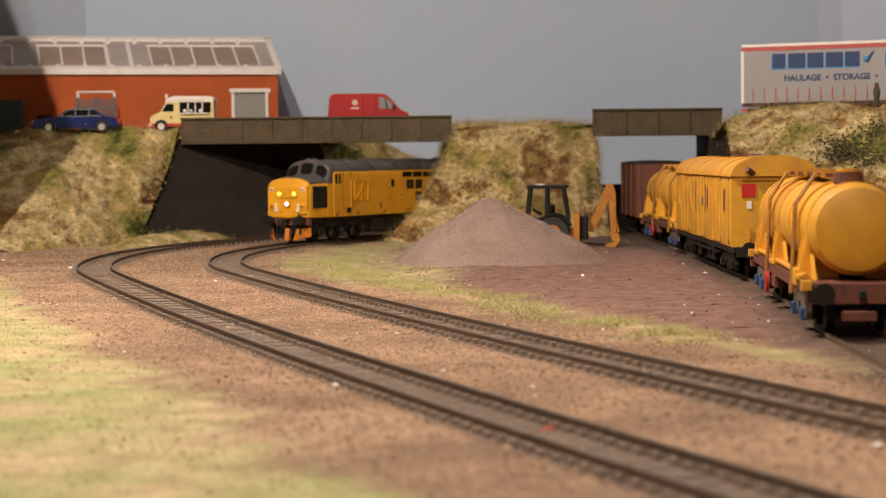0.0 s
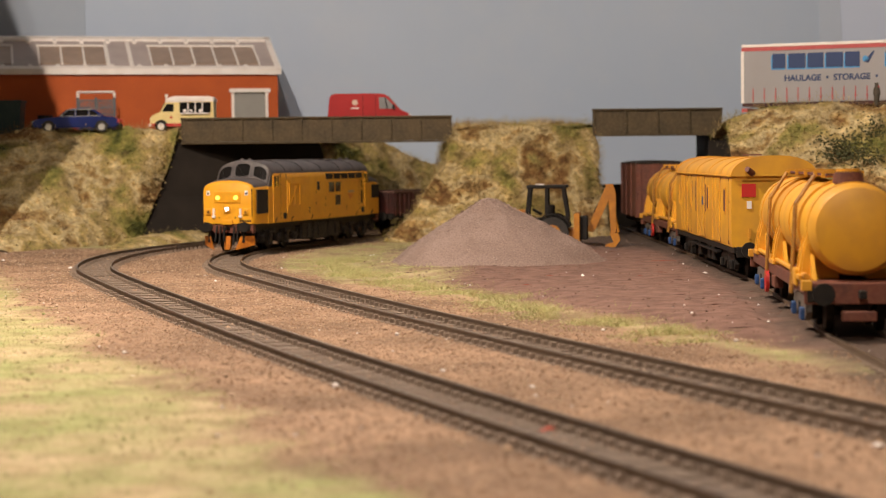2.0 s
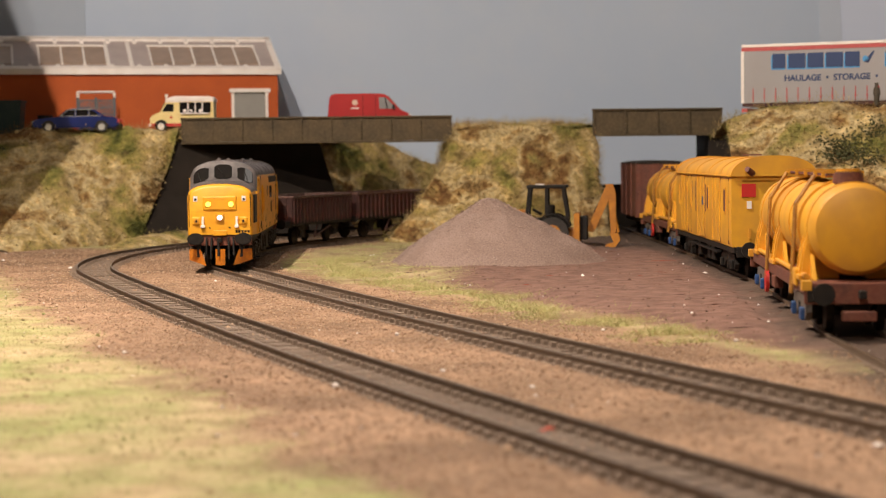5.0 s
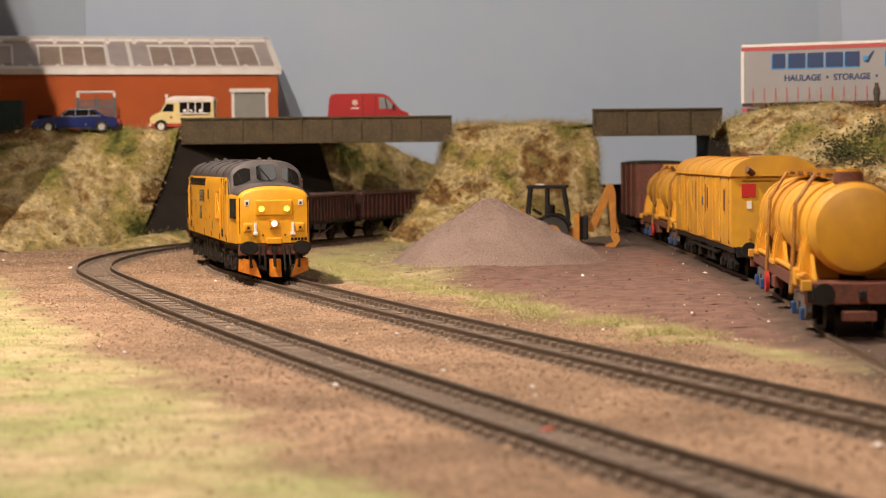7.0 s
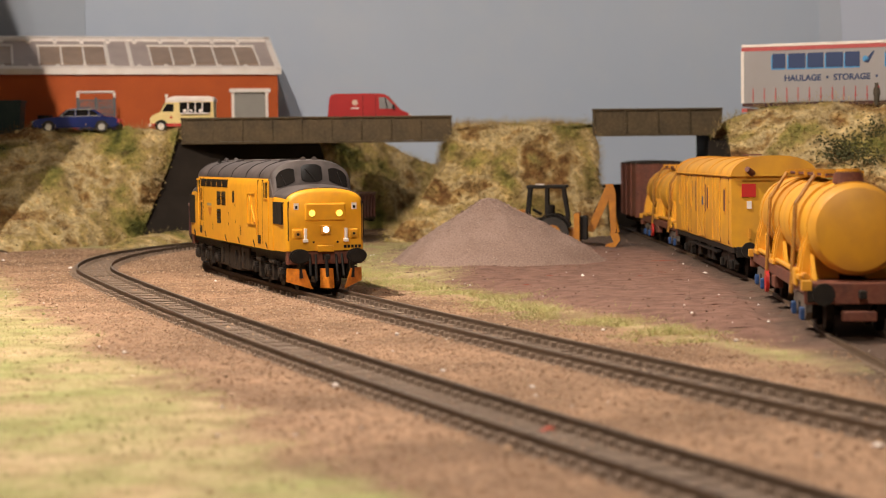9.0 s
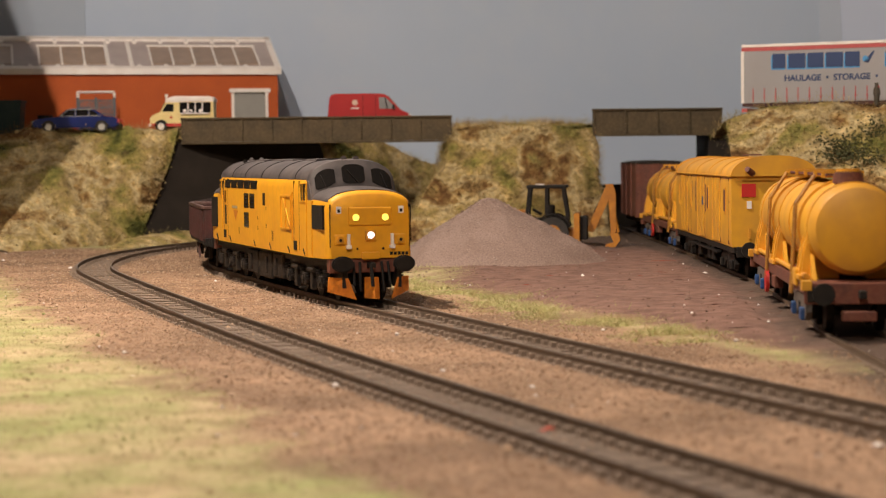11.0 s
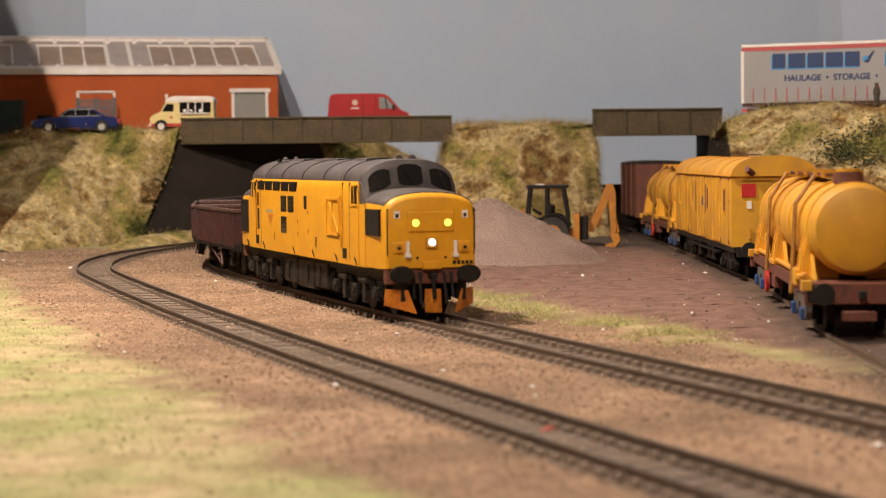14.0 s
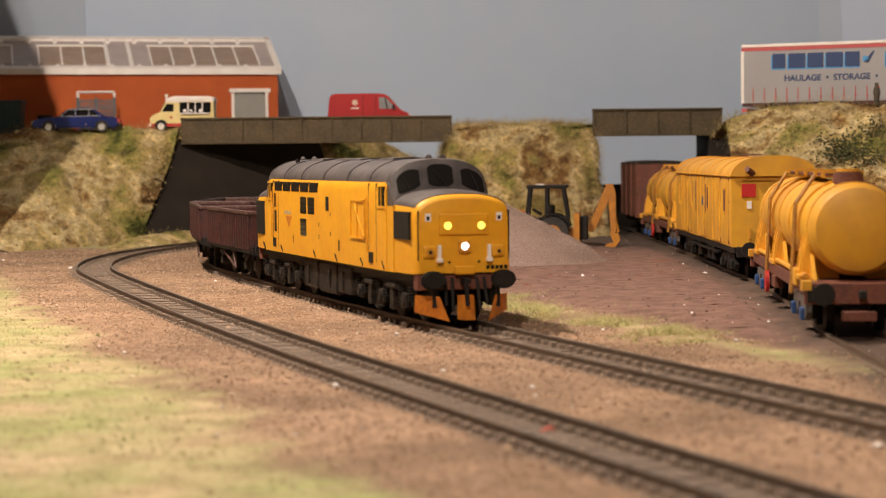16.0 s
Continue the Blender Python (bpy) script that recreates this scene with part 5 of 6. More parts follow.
    wk = part("walkway", box(-62, 62, -5.5, 5.5, 46.6, 47.4), RUST, t, "rusty top walkway")
    for x in (-55, -25, 5, 35, 58):
        part("walkway_post", box(x - 0.5, x + 0.5, -6.6, 6.6, 46, 48.2), DULL_YELLOW, wk)
    for x in (72,):
        h = part("hatch", rod((x, 0, 44.0), (x, 0, 48.0), 4.8, 4.5, 20, bevel=0.5), RUST, t, "rusty round filler hatch", True)
        part("hatch_lid", rod((x, 0, 48.0), (x, 0, 48.9), 3.6, n=18), DULL_YELLOW, h)
    for e in (-1, 1):
        hs = part("headstock", box(*sorted((e * (L - 1.5), e * (L + 1.2))), -16.6, 16.6, 9.4, 15.6, 0.3), RUST, t, "rust-red buffer beam")
        part("black_plate", box(*sorted((e * (L + 1), e * (L + 1.7))), -15.8, -9, 10, 14.6, 0.3), BLACK, hs)
        part("corner_step", box(*sorted((e * (L - 3), e * (L + 1.8))), -17.4, -14.4, 13.4, 16.4, 0.3), TANK_YELLOW, hs)
        part("coupling_hook", box(*sorted((e * (L + 1), e * (L + 6))), -1, 1, 11.2, 13.6, 0.3), BLACK, hs)
        part("tow_bar", box(*sorted((e * (L + 1), e * (L + 5))), -6, 4, 4.6, 7.6, 0.4), RUST, hs)
        for s in (-1, 1):
            b = part("buffer", rod((e * (L + 1), s * 11.4, 12.6), (e * (L + 5), s * 11.4, 12.6), 1.7), BLACK, t)
            part("buffer_head", rod((e * (L + 5), s * 11.4, 12.6), (e * (L + 6), s * 11.4, 12.6), 3.3, n=18), BLACK, b)
    for x in (-72, 72):
        four_wheel_bogie(t, x, 19, GREY_FRAME, BLUE_BOX, "grey bogie with blue axle boxes")
    return t


def brown_van():
    t = thing("covered_wagon", "rust-brown planked covered wagon at the end of the siding", "railway van")
    L, W = 56, 17
    part("chassis", box(-L, L, -14, 14, 9.5, 13), BLACK, t)
    body = part("body", box(-L, L, -W + 0.4, W - 0.4, 13, 49), RUST, t)
    for s in (-1, 1):
        for k in range(8):
            part("plank", box(-L, L, *sorted((s * (W - 0.6), s * W)), 13.2 + k * 4.4, 17.2 + k * 4.4, 0.15), RUST, body)
        for x in (-54, -18, 18, 54):
            part("strapping", box(x - 1, x + 1, *sorted((s * W, s * (W + 0.7))), 13, 49), RUST, body)
    for e in (-1, 1):
        for y in (-15, -5, 5, 15):
            part("end_post", box(*sorted((e * L, e * (L + 1))), y - 1, y + 1, 13, 48.5), RUST, body)
        for s in (-1, 1):
            part("buffer", rod((e * L, s * 11.4, 12), (e * (L + 6), s * 11.4, 12), 1.8), BLACK, t)
    part("roof", prism([(-W - 0.4, 48.6), (W + 0.4, 48.6), (W, 49.6), (9, 50.4), (0, 50.8), (-9, 50.4), (-W, 49.6)], "x", -L - 0.6, L + 0.6), FRAME, t)
    for x in (-30, 30):
        make_wheelset(t, x, 6.2, FRAME)
    return t


def put(ob, m):
    ob.matrix_basis = m
    return ob


tank_a = put(tank_wagon(), siding_pose(586, 790))
tank_b = copy_thing(tank_a, siding_pose(1104, 1308))
put(parcels_van(), siding_pose(858, 1086))
put(brown_van(), siding_pose(1330, 1442))


# ---- digger beside the heap ----
def make_digger():
    JY = material("digger_yellow", (0.52, 0.21, 0.016), (0.38, 0.14, 0.015), 0.5, scale=120, fine=((0.2, 0.09, 0.03), 500, 0.35))
    t = thing("backhoe_digger", "black and yellow backhoe digger with raised arm on earth", "digger")
    part("chassis", box(-26, 24, -7, 7, 7, 13, 0.8), JY, t)
    part("bonnet", prism([(-32, 12), (-12, 12), (-12, 24), (-28, 22), (-32, 18)], "y", -7, 7, bevel=0.6), JY, t, "yellow engine cover")
    cab = part("cab", box(-13, 13, -10.5, 10.5, 13, 19, 0.8), BLACK, t, "dark open-framed cab")
    for x0, x1 in ((-12.5, -10.5), (12.2, 9.5), (-0.5, -0.5)):
        for y in (-10, 10):
            part("pillar", prism([(x0 - 1.0, 19), (x0 + 1.0, 19), (x1 + 1.0, 37), (x1 - 1.0, 37)], "y", y - 0.7, y + 0.7), BLACK, cab)
    part("cab_roof", box(-12.5, 12, -11, 11, 37, 39, 0.6), BLACK, cab)
    part("roof_light", box(-7, -2, -9.5, -6.5, 39, 39.7, 0.2), WHITE, cab)
    for y in (-10.2, 10.2):
        for x0, x1 in ((-10.6, -1.2), (0.2, 9.8)):
            part("pane", box(x0, x1, y - 0.15, y + 0.15, 19, 37), CLEAR, cab).visible_shadow = False
    part("seat", box(-2, 4, -3.5, 3.5, 16, 27, 1.2), BLACK, cab)
    part("steering_wheel", rod((-7, 0, 22), (-6.2, 0, 23.4), 3.0, n=16), BLACK, cab)
    for y in (-11.5, 11.5):
        w = part("wheel", rod((3, y - 3, 10), (3, y + 3, 10), 10, n=30, bevel=0.8), TYRE, t, "black rear tyre", True)
        part("rim", rod((3, y - 3.2, 10), (3, y + 3.2, 10), 5.2, n=20), JY, w)
        part("mudguard", loft([[(3 + r * math.cos(a), yy, 10 + r * math.sin(a)) for r, yy in ((11, y - 3.4), (11.8, y - 3.4), (11.8, y + 3.4), (11, y + 3.4))] for a in [radians(20 + k * 14) for k in range(11)]]), BLACK, t)
        w = part("wheel", rod((-27, y - 2.4, 6.2), (-27, y + 2.4, 6.2), 6.2, n=24, bevel=0.6), TYRE, t, "black front tyre", True)
        part("rim", rod((-27, y - 2.6, 6.2), (-27, y + 2.6, 6.2), 3.2, n=16), JY, w)
        part("stabiliser", box(16, 19.4, y - 1.6, y + 1.6, 4, 22, 0.3), JY, t, "yellow stabiliser leg")
        part("stabiliser_foot", box(14.5, 21, y - 2.6, y + 2.6, 1.6, 4, 0.3), BLACK, t)
        part("loader_arm", prism([(-40, 18), (-38, 16), (-14, 21), (-14, 24), (-30, 24)], "y", y - 4 - 1, y - 4 + 1 if y > 0 else y - 2), JY, t)
    part("loader_bucket", prism([(-48, 16), (-40, 12), (-38, 22), (-42, 26), (-42.6, 25), (-41, 21), (-42, 15)], "y", -13, 13), JY, t, "yellow front bucket")
    part("rear_frame", box(19, 24, -9, 9, 6, 20, 0.5), BLACK, t)
    part("boom", prism([(23, 11), (27.5, 10), (38.5, 33), (38, 38), (34.5, 37)], "y", -2, 2, bevel=0.3), JY, t, "yellow backhoe boom")
    part("dipper", prism([(34.5, 39), (39, 39.5), (41, 34), (41, 10), (38, 9), (36.5, 30)], "y", -1.7, 1.7, bevel=0.3), JY, t, "yellow dipper arm")
    part("ram", rod((28, 0, 22), (35.5, 0, 35), 0.9), BLACK, t)
    part("bucket_link", rod((39.8, 0, 22), (42.4, 0, 10), 0.8), JY, t)
    part("backhoe_bucket", prism([(37, 10), (42.5, 9.5), (43.5, 5), (40, 0.8), (34, 1.4), (35.5, 3), (39.5, 4)], "y", -4, 4, bevel=0.3), JY, t, "worn digging bucket")
    return t


TYRE = material("tyre_black", (0.025, 0.022, 0.02), (0.04, 0.034, 0.03), 0.85, scale=400, bump=0.3)


def clear_glass():
    m = bpy.data.materials.new("clear_pane")
    m.use_nodes = True
    b = m.node_tree.nodes["Principled BSDF"]
    b.inputs["Base Color"].default_value = (0.8, 0.79, 0.77, 1)
    b.inputs["Roughness"].default_value, b.inputs["IOR"].default_value = 0.03, 1.03
    b.inputs["Transmission Weight"].default_value = 1.0
    return m


CLEAR = clear_glass()
put(make_digger(), pose(0.064, 1.215, -0.0022, 0, 0, -6))


# ---- upper level: building, road vehicles, trailer ----
def make_building():
    t = thing("brick_workshop", "orange-red brick workshop with white-framed glazed roof", "building", m=pose(-0.127, 1.56, 0.0745, 0, 0, 13))
    Wd, D, H, RZ = 300, 64, 48.8, 75.6
    x1 = 0
    GREY_ROOF = material("roof_panel_grey", (0.44, 0.37, 0.35), (0.39, 0.325, 0.31), 0.7, scale=60)
    PANE = material("brown_rooflight", (0.33, 0.22, 0.15), (0.26, 0.175, 0.12), 0.35, scale=90)
    # walls with an opening for the roller door
    part("wall", box(-Wd, -36, 0, 3, 0, H), BRICK, t, "orange-red brick wall")
    part("wall", box(-8, 0, 0, 3, 0, H), BRICK, t)
    part("wall", box(-36, -8, 0, 3, 33, H), BRICK, t)
    part("end_wall", prism([(3, 0), (2 * D, 0), (2 * D, H), (D, RZ - 1), (3, H)], "x", -3, 0), BRICK, t)
    part("end_wall", prism([(3, 0), (2 * D, 0), (2 * D, H), (D, RZ - 1), (3, H)], "x", -Wd, -Wd + 3), BRICK, t)
    part("back_wall", box(-Wd + 3, -3, 2 * D - 3, 2 * D, 0, H), BRICK, t)
    d = part("roller_door", box(-34, -10, 1.2, 2.4, 0, 31.5), material("door_grey", (0.30, 0.29, 0.27), (0.27, 0.26, 0.24), 0.6, scale=80), t, "grey roller door")
    for k in range(9):
        part("door_rib", box(-34, -10, 0.9, 1.3, 2 + k * 3.4, 2.6 + k * 3.4), d.data.materials[0], d)
    f = part("door_frame", box(-38, -6, -1.2, 0.2, 31.5, 34.6, 0.3), WHITE, t, "white painted door frame")
    part("jamb", box(-36.2, -34, -0.8, 0.2, 0, 31.5), WHITE, f)
    part("jamb", box(-10, -7.8, -0.8, 0.2, 0, 31.5), WHITE, f)
    # roof: slope from the eaves back to the ridge
    k = (RZ - H) / D

    def slope(name, xa, xb, ya, yb, lift, thick, mat, parent=t, label=""):
        z = lambda y: H + k * y
        return part(name, prism([(ya, z(ya) + lift), (yb, z(yb) + lift), (yb, z(yb) + lift + thick), (ya, z(ya) + lift + thick)], "x", xa, xb), mat, parent, label)
    roof = slope("roof", -Wd - 2, 2, -2, D, -0.6, 1.4, GREY_ROOF, t, "grey panelled roof slope")
    part("roof_back", prism([(D, RZ - 1), (2 * D + 2, H - 1), (2 * D + 2, H), (D, RZ + 0.4)], "x", -Wd - 2, 2), GREY_ROOF, t)
    slope("eaves_board", -Wd - 2, 2.6, -3, 2.4, -2.2, 4.4, WHITE, t, "white eaves board")
    slope("ridge_board", -Wd - 2, 2.6, D - 6, D + 0.5, 0.4, 2.2, WHITE, t, "white ridge board")
    slope("verge_board", -1.6, 2.8, -3, D, 0.2, 2.4, WHITE, t, "white verge board")
    slope("roof_bar", -113, -110, 0, D - 5, 0.7, 1.0, WHITE, roof)
    slope("roof_bar", -130, -127.6, 0, D - 5, 0.7, 1.0, WHITE, roof)
    for x0, n, w in ((-96, 5, 16.6), (-181, 3, 17), (-252, 3, 17)):
        for q in range(n):
            xa = x0 + q * w
            r = slope("rooflight", xa + 0.8, xa + w - 0.4, 9, D - 19, 0.8, 0.7, PANE, roof, "brown glazed rooflight")
            slope("glazing_bar", xa - 0.6, xa + 0.8, 8, D - 18, 0.8, 1.3, WHITE, r)
        slope("glazing_bar", x0 + n * w - 0.6, x0 + n * w + 0.8, 8, D - 18, 0.8, 1.3, WHITE, roof)
        slope("rooflight_head", x0 - 1, x0 + n * w + 1, D - 19, D - 17.2, 0.8, 1.6, WHITE, roof)
    for q in range(14):
        xa = -Wd + 8 + q * 20.5
        slope("bracket", xa, xa + 3, 2, 6, 0.8, 1.4, WHITE, roof)
        slope("bracket", xa, xa + 3, D - 11, D - 5, 0.8, 1.6, WHITE, roof)
    return t


def road_wheel(parent, x, y, z, r, w, hub):
    o = part("wheel", rod((x, y - w / 2, z), (x, y + w / 2, z), r, n=22, bevel=0.4), TYRE, parent, "", True)
    part("hub", rod((x, y - w / 2 - 0.15, z), (x, y + w / 2 + 0.15, z), r * 0.62, n=16), hub, o)


def side_plate(name, pts, y, out, mat, parent, label=""):
    return part(name, prism(pts, "y", *sorted((y - math.copysign(0.5, y), y + math.copysign(out, y)))), mat, parent, label)


def make_car():
    """Saloon-bodied estate, bonnet towards -x."""
    BLUE = material("car_blue", (0.010, 0.022, 0.14), (0.008, 0.018, 0.11), 0.22, scale=60, coat=0.6)
    SILVER = material("bright_trim", (0.75, 0.74, 0.72), (0.7, 0.68, 0.66), 0.25, 0.7)
    t = thing("estate_car", "dark blue saloon car with bright window trim on the road edge", "car")
    part("body", prism([(-32, 4.5), (-32, 8.5), (-29, 10.2), (-13, 11.8), (13, 12.2), (29, 11.4), (32, 9.5), (32, 4.5), (29, 3.4), (-29, 3.4)], "y", -11.4, 11.4, bevel=0.9), BLUE, t, "dark blue glossy body")
    part("cabin", prism([(-13, 11.5), (-6, 17.3), (-3, 18), (10, 18), (14, 17.2), (22, 11.8)], "y", -9.6, 9.6, bevel=0.7), BLUE, t)
    for s in (-1, 1):
        for pts in ([(-10.5, 12.2), (-5.3, 16.6), (-0.6, 17), (-0.6, 12.4)], [(0.6, 12.4), (0.6, 17), (9, 17), (9.6, 12.6)], [(10.6, 12.6), (10.2, 16.8), (13, 16.4), (18.2, 12.4)]):
            w = side_plate("window", pts, s * 9.5, 0.3, GLASS, t, "side window")
        for x0, z0, x1, z1 in ((-11, 12, -5.2, 17), (-5.2, 17.2, 12.6, 17.3), (0, 12.2, 0, 17.2), (10.2, 12.3, 9.7, 17.1), (-11, 11.9, 19, 12.3)):
            part("trim", rod((x0, s * 9.95, z0), (x1, s * 9.95, z1), 0.35, n=6), SILVER, t)
        for x in (-20, 19.5):
            road_wheel(t, x, s * 10, 4.1, 4.1, 3.4, SILVER)
            part("wheel_arch", prism([(x + 5 * math.cos(radians(a)), 4.1 + 5 * math.sin(radians(a))) for a in range(0, 181, 20)], "y", *sorted((s * 11.1, s * 11.5))), BLACK, t)
        part("headlight", box(-32.3, -31, *sorted((s * 6, s * 10.4)), 7, 8.8, 0.2), SILVER, t)
        part("tail_light", box(31, 32.3, *sorted((s * 6.5, s * 11)), 7.4, 10, 0.2), SIGN_RED, t)
    part("windscreen", prism([(-13.6, 11.9), (-12.4, 11.9), (-5.8, 17.0), (-6.8, 17.2)], "y", -8.4, 8.4), GLASS, t)
    part("bumper", box(-33, -30, -10.6, 10.6, 4, 6.2, 0.5), BLACK, t)
    part("bumper", box(30, 33, -10.6, 10.6, 4, 6.2, 0.5), BLACK, t)
    return t


def make_ice_cream_van():
    CREAM = material("cream_paint", (0.78, 0.62, 0.27), (0.74, 0.57, 0.24), 0.4, scale=80)
    t = thing("ice_cream_van", "cream ice cream van with white roof and red skirt", "van")
    part("body", prism([(-23, 4), (-23, 11), (-20, 13.4), (-15, 15), (-11, 23), (26, 23.4), (26, 4)], "y", -10.5, 10.5, bevel=0.8), CREAM, t, "cream painted body")
    part("roof", prism([(-12, 22.6), (-9, 26), (-4, 27.4), (24, 27), (26.6, 25.6), (26.6, 22.8)], "y", -10.8, 10.8, bevel=0.8), WHITE, t, "white raised roof")
    for s in (-1, 1):
        side_plate("cab_window", [(-13.6, 15.4), (-10, 21.4), (-4.6, 21.4), (-4.6, 15.4)], s * 10.4, 0.3, GLASS, t)
        w = side_plate("serving_window", [(0, 14.4), (0, 22.4), (24, 22.4), (24, 14.4)], s * 10.4, 0.3, GLASS, t, "dark serving window")
        for x in (6.5, 12, 17.5):
            part("window_bar", box(x - 0.4, x + 0.4, *sorted((s * 10.4, s * 10.9)), 14.4, 22.4), WHITE, w)
        part("counter", box(1, 23, *sorted((s * 10.2, s * 12.6)), 13.4, 14.4, 0.2), WHITE, t)
        for x, r in ((4, 1.3), (9, 1.0), (16, 1.2)):
            part("picture_disc", rod((x, s * 10.4, 16), (x, s * 10.95, 16), r, n=14), WHITE, w)
        side_plate("skirt", [(-22, 4.2), (-22, 6.4), (25.6, 6.4), (25.6, 4.2)], s * 10.4, 0.3, SIGN_RED, t, "red skirt stripe")
        part("badge", rod((-6.5, s * 10.4, 11), (-6.5, s * 10.8, 11), 1.1, n=10), SIGN_RED, t)
        for x in (-14.5, 16):
            road_wheel(t, x, s * 9.2, 4.1, 4.1, 3.2, WHITE)
            part("wheel_arch", prism([(x + 5.2 * math.cos(radians(a)), 4.1 + 5.2 * math.sin(radians(a))) for a in range(0, 181, 20)], "y", *sorted((s * 10.2, s * 10.7))), BLACK, t)
        part("headlight", rod((-23.2, s * 7, 9.4), (-22.4, s * 7, 9.4), 1.4, n=14), WHITE, t)
    part("windscreen", prism([(-15.6, 15.3), (-14.6, 15.0), (-11.0, 22.2), (-12.0, 22.4)], "y", -9, 9), GLASS, t)
    part("cone_model", rod((-11.5, 0, 25), (-11.5, 0, 29), 0.5, 1.5, 12), WHITE, t)
    part("bumper", box(-24, -22.4, -10, 10, 4.4, 6, 0.3), WHITE, t)
    return t


def make_red_van():
    RED = material("van_red", (0.42, 0.014, 0.016), (0.36, 0.012, 0.014), 0.3, scale=60, coat=0.4)
    t = thing("panel_van", "red panel van with sloping bonnet parked on the bridge", "van")
    part("body", prism([(-31, 4), (-31.6, 10), (-30, 25.4), (-27, 27.2), (8, 27.2), (13, 26), (22, 15.5), (30, 11.6), (31.6, 8), (31.6, 4)], "y", -12, 12, bevel=1.0), RED, t, "glossy red body")
    for s in (-1, 1):
        w = side_plate("cab_window", [(7.2, 15.6), (6.8, 24.2), (12.4, 24.0), (20, 15.6)], s * 11.9, 0.3, PALE_GLASS, t, "pale reflecting cab window")
        part("window_pillar", rod((13.2, s * 12.3, 15.6), (11.6, s * 12.3, 24), 0.45, n=6), BLACK, w)
        part("badge", rod((-11, s * 11.8, 20.4), (-11, s * 12.2, 20.4), 2.2, n=18), material("badge_cream", (0.7, 0.5, 0.4)) if s < 0 else bpy.data.materials["badge_cream"], t, "plain pale round badge")
        part("badge_bar", box(-14, -8, *sorted((s * 11.8, s * 12.15)), 15.8, 16.6), bpy.data.materials["badge_cream"] if s > 0 else WHITE, t)
        part("rub_strip", box(-30, 30, *sorted((s * 11.8, s * 12.4)), 9, 10.2), BLACK, t)
        for x in (-5, 4.5):
            part("door_seam", box(x - 0.15, x + 0.15, *sorted((s * 11.8, s * 12.05)), 6, 26), BLACK, t)
        for x in (-19, 20):
            road_wheel(t, x, s * 10.6, 4.4, 4.4, 3.4, WHITE)
        part("mirror", box(17, 18.6, *sorted((s * 12, s * 15)), 15.4, 18.6, 0.3), BLACK, t)
        part("headlight", box(28.5, 30.8, *sorted((s * 7, s * 11)), 9.4, 11.6, 0.3), WHITE, t)
    part("windscreen", prism([(13.4, 25.0), (21.6, 15.4), (22.4, 16.0), (14.2, 25.6)], "y", -10, 10), PALE_GLASS, t)
    return t


PALE_GLASS = material("pale_glass", (0.28, 0.28, 0.28), (0.22, 0.22, 0.22), 0.1, scale=60)


def make_cage():
    GREY = material("cage_grey", (0.11, 0.11, 0.12), (0.08, 0.08, 0.085), 0.5, 0.4, scale=200)
    t = thing("cage_trailer", "grey mesh cage on a blue base beside the workshop", "trailer")
    part("base", box(-14, 14, -8, 8, 3, 8, 0.5), material("cage_blue", (0.02, 0.03, 0.12), (0.03, 0.04, 0.1), 0.5), t, "dark blue base")
    for y in (-8, 8):
        for x in (-13.4, -0.2, 13.4):
            part("post", box(x - 0.6, x + 0.6, y - 0.6, y + 0.6, 8, 27), GREY, t)
        bm = bmesh.new()
        for k in range(20):
            box(-13 + k * 1.36, -12.5 + k * 1.36, y - 0.2, y + 0.2, 8, 25, bm=bm)
        for k in range(4):
            box(-13.4, 13.4, y - 0.3, y + 0.3, 9 + k * 5.2, 9.5 + k * 5.2, bm=bm)
        part("mesh_panel", bm, GREY, t)
        part("top_rail", rod((-13.5, y, 31), (13.5, y, 31), 0.6, n=8), WHITE, t, "pale top rail")
        for x in (-13.4, 13.4):
            part("rail_post", rod((x, y, 26), (x, y, 31), 0.5, n=8), WHITE, t)
    for x in (-9, 9):
        for y in (-7, 7):
            road_wheel(t, x, y, 3, 3, 2.4, BLACK)
    return t


def lettering(parent, words, x, z, size, y, mat, name):
    c = bpy.data.curves.new(name, "FONT")
    c.body, c.size, c.extrude, c.align_x = words, size * MM, 0.00008, "LEFT"
    c.offset = 0.00016
    tmp = bpy.data.objects.new("tmp", c)
    scene.collection.objects.link(tmp)
    me = bpy.data.meshes.new_from_object(tmp.evaluated_get(bpy.context.evaluated_depsgraph_get()))
    bpy.data.objects.remove(tmp)
    me.materials.clear()
    me.materials.append(mat)
    ob = new(name, me)
    ob.parent = parent
    ob.matrix_basis = pose(x * MM, y * MM, z * MM, 90, 0, 0)
    return ob


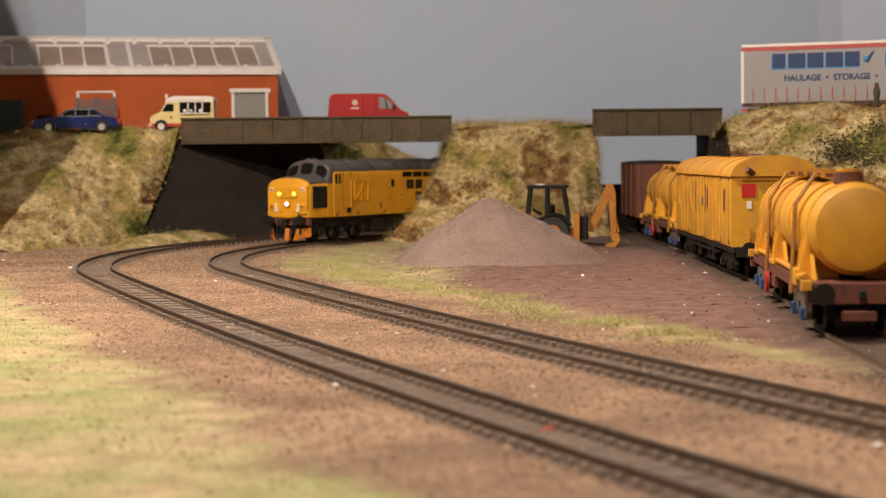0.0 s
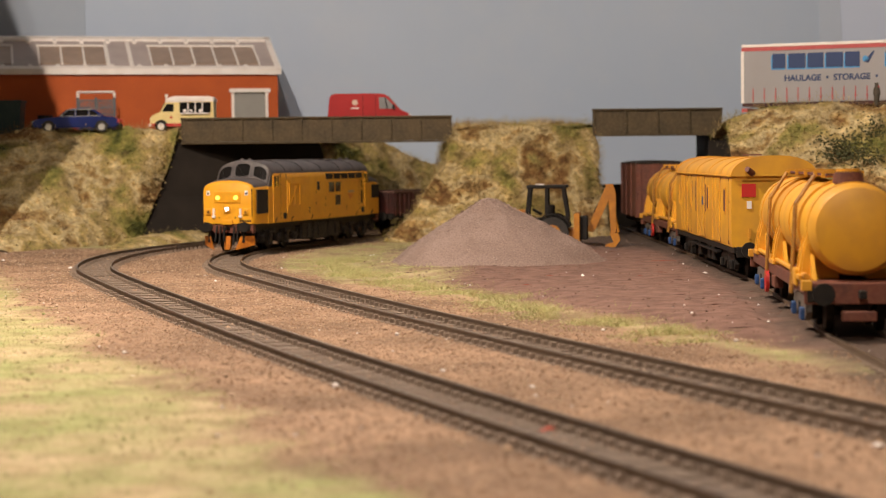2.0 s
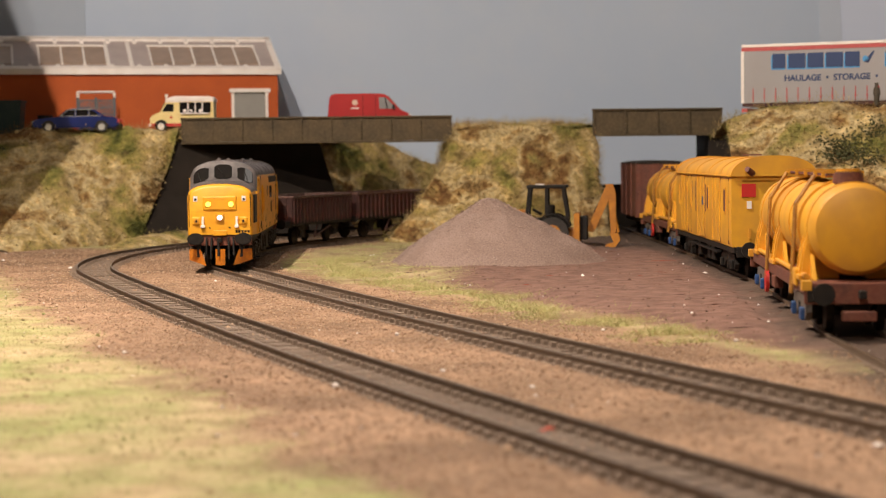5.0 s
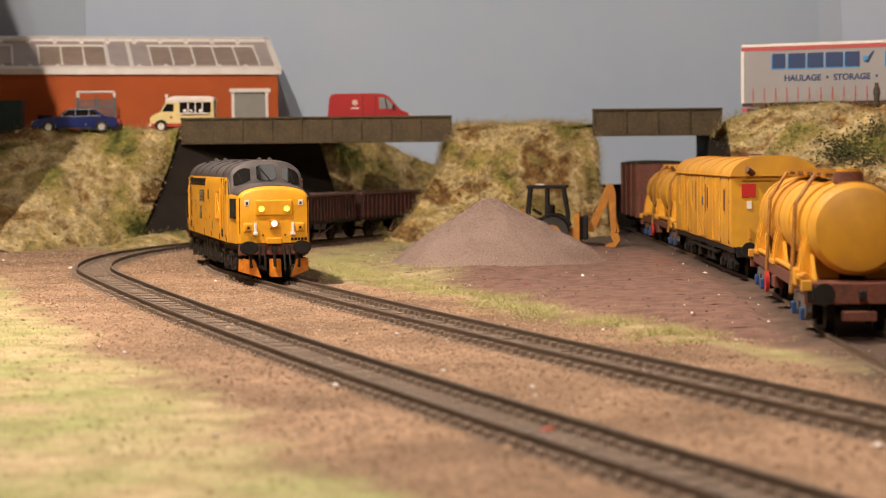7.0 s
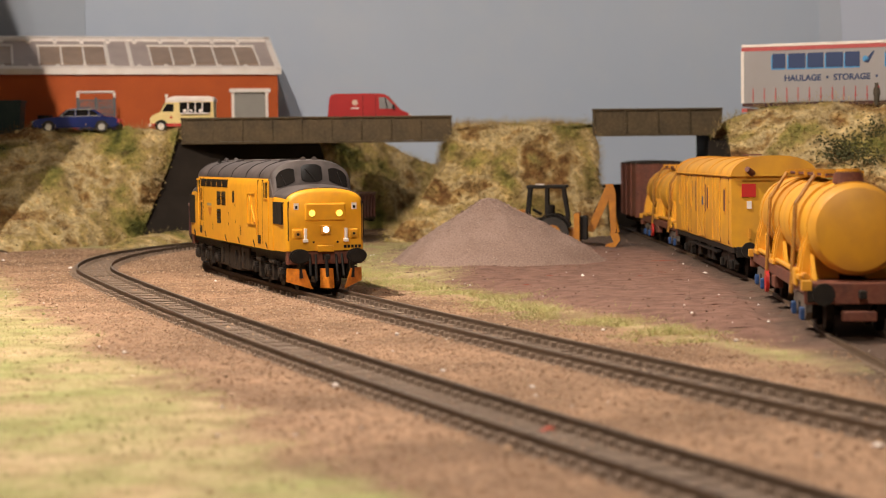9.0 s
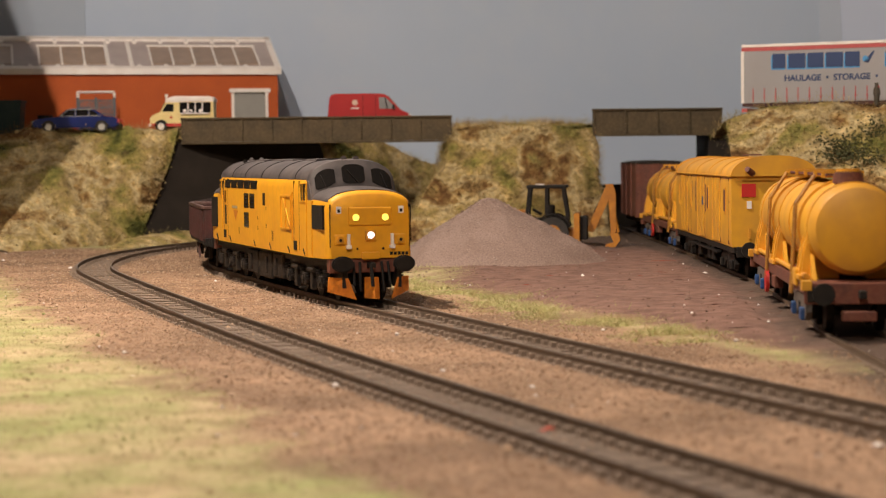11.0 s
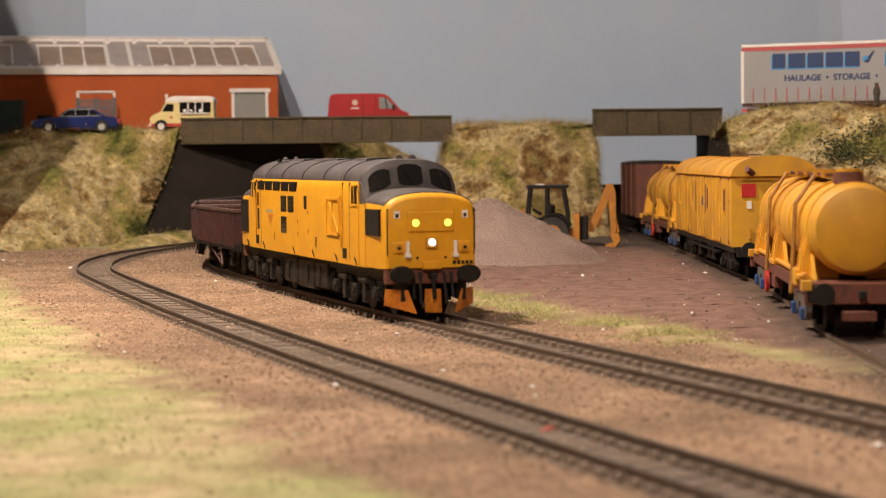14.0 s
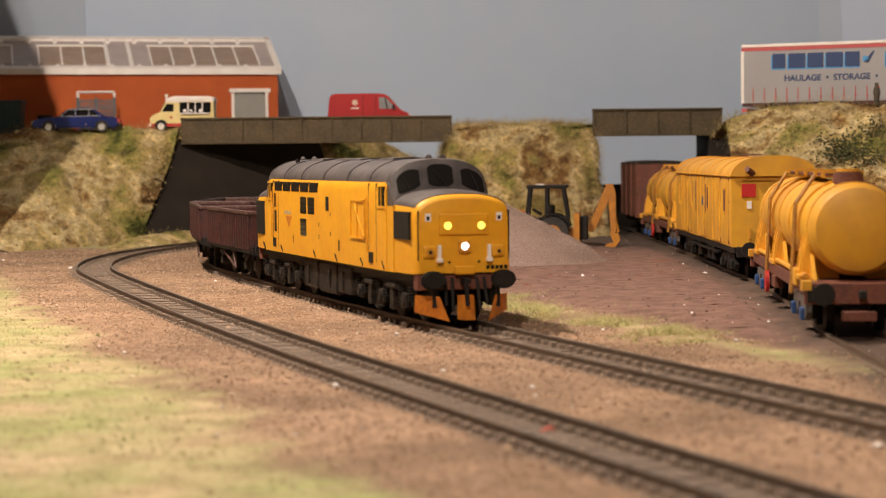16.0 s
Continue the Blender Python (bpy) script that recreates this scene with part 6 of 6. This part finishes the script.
def make_trailer():
    SILVER = material("curtain_grey", (0.335, 0.32, 0.325), (0.305, 0.29, 0.295), 0.6, scale=30, fine=((0.3, 0.285, 0.28), 150, 0.3))
    NAVY = material("letter_navy", (0.012, 0.035, 0.12), (0.012, 0.035, 0.12), 0.5)
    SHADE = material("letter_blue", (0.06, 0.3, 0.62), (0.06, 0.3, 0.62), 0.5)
    STRAP = material("strap_red", (0.5, 0.09, 0.09), (0.45, 0.08, 0.08), 0.6)
    t = thing("lorry_trailer", "silver-grey curtain-sided lorry trailer with red top stripe", "trailer", m=pose(0.1945, 1.300, 0.0745, 0, 0, -27))
    L, H0, H1 = 178, 12.6, 50.4
    body = part("curtain_body", box(0, L, 0, 32, H0, H1 - 4.4, 0.3), SILVER, t, "silver-grey curtain side")
    part("top_stripe", box(-0.2, L + 0.2, -0.3, 32.3, H1 - 4.4, H1 - 2.0), STRAP, t, "red stripe under the roof edge")
    part("roof_edge", box(-0.3, L + 0.3, -0.4, 32.4, H1 - 2.0, H1, 0.4), WHITE, t, "white roof edge")
    part("corner_post", box(-0.5, 1.5, -0.5, 0.8, H0, H1 - 4.4), WHITE, t)
    for k in range(23):
        x = 7.6 + 7.45 * k
        part("curtain_strap", box(x - 0.28, x + 0.28, -0.5, 0, H0 + 0.6, H0 + 9.4), STRAP, body)
        part("buckle", box(x - 0.45, x + 0.45, -0.7, 0, H0 + 3, H0 + 4.4), STRAP, body)
    part("side_rail", box(0, L, 0.3, 31.7, H0 - 2.2, H0, 0.2), MAROON, t, "dark red side rail")
    part("chassis", box(8, L - 4, 9, 23, H0 - 5.4, H0 - 2.2), MAROON, t)
    for x in (28, 45, 62):
        for y in (3.5, 28.5):
            road_wheel(t, x, y, 6.0, 6.0, 5.4, BLACK)
    for y in (5, 27):
        part("landing_leg", box(110, 112.4, y - 1, y + 1, 0, H0 - 2.2), WHITE, t, "white landing leg")
        part("leg_foot", box(102, 118, y - 1.8, y + 1.8, 4.2, 5.6, 0.2), WHITE, t)
    part("tail_bar", box(-1, 3, 2, 30, 7, 9.4, 0.3), STRAP, t)
    # the owner's name stands as plain blocks in its colours
    for k, (x, w) in enumerate(((20.5, 8.6), (31, 11.2), (43.6, 10.4), (55.6, 11), (68, 9.4))):
        part("name_shade", box(x - 0.9, x + w - 0.2, -0.24, 0, 33.6, 42.8, 0), SHADE, body)
        part("name_block", box(x, x + w, -0.42, -0.1, 34.4, 43.8, 0), NAVY, body)
    part("name_mark", prism([(80, 37), (83, 36.4), (87, 44), (85.6, 43.6)], "y", -0.42, 0), NAVY, body)
    part("name_mark", rod((81, -0.42, 39), (81, 0, 39), 1.9, n=14), SHADE, body)
    for k in range(4):
        x = 94 + k * 13
        part("name_shade", box(x - 0.9, x + 9.8, -0.24, 0, 33.6, 42.8), SHADE, body)
        part("name_block", box(x, x + 10.2, -0.42, -0.1, 34.4, 43.8), NAVY, body)
    lettering(body, "HAULAGE  \u2022  STORAGE  \u2022", 28.2, 26.2, 5.4, -0.2, NAVY, "lettering")
    return t


def make_figurine():
    bm = rod((0, 0, 0), (0, 0, 9), 2.0, 2.6, 12)
    rod((0, 0, 9), (0, 0, 15), 3.4, 2.6, 12, bm=bm)
    rod((0, 0, 15), (0, 0, 19), 1.4, 1.5, 12, bm=bm)
    ob = part("figurine", bm, material("figurine_drab", (0.06, 0.05, 0.035), (0.09, 0.07, 0.05), 0.8, scale=300), None, "", True)
    return tagged(ob, "small plain dark figurine standing on the grass bank", "figurine")


make_building()
put(make_car(), pose(-0.2605, 1.436, 0.0745, 0, 0, 2) @ Matrix.Scale(0.95, 4))
put(make_ice_cream_van(), pose(-0.1875, 1.447, 0.0745, 0, 0, 0) @ Matrix.Scale(0.93, 4))
make_trailer()
put(make_red_van(), pose(-0.0517, 1.455, 0.0746, 0, 0, 0) @ Matrix.Scale(0.96, 4))
put(make_cage(), pose(-0.2575, 1.498, 0.0745, 0, 0, 6))
put(make_figurine(), pose(0.268, 1.237, 0.0835) @ Matrix.Scale(0.72, 4))
bin_ = thing("skip_container", "dark teal metal container in shade by the workshop", "container", m=pose(-0.318, 1.475, 0.0745))
part("shell", prism([(-9, 0), (9, 0), (11, 24), (-11, 24)], "y", -9, 9, bevel=0.4), material("teal_dark", (0.02, 0.05, 0.055), (0.03, 0.06, 0.06), 0.6, scale=150), bin_)
for x in (-7, 0, 7):
    part("rib", prism([(x - 0.6, 0), (x + 0.6, 0), (x * 1.2 + 0.6, 23), (x * 1.2 - 0.6, 23)], "y", -9.7, -9), bpy.data.materials["teal_dark"], bin_)
part("rim", box(-11.6, 11.6, -9.8, 9.8, 23, 24.6, 0.3), bpy.data.materials["teal_dark"], bin_)
barrow = thing("oil_drum", "dark steel drum against the workshop wall", "drum", m=pose(-0.2945, 1.492, 0.0745))
part("barrel", rod((0, 0, 0), (0, 0, 14), 5.6, n=22, bevel=0.4), BLACK, barrow, "", True)
for z in (4.5, 9.5):
    part("hoop", rod((0, 0, z - 0.3), (0, 0, z + 0.3), 5.9, n=22), BLACK, barrow)
motions()
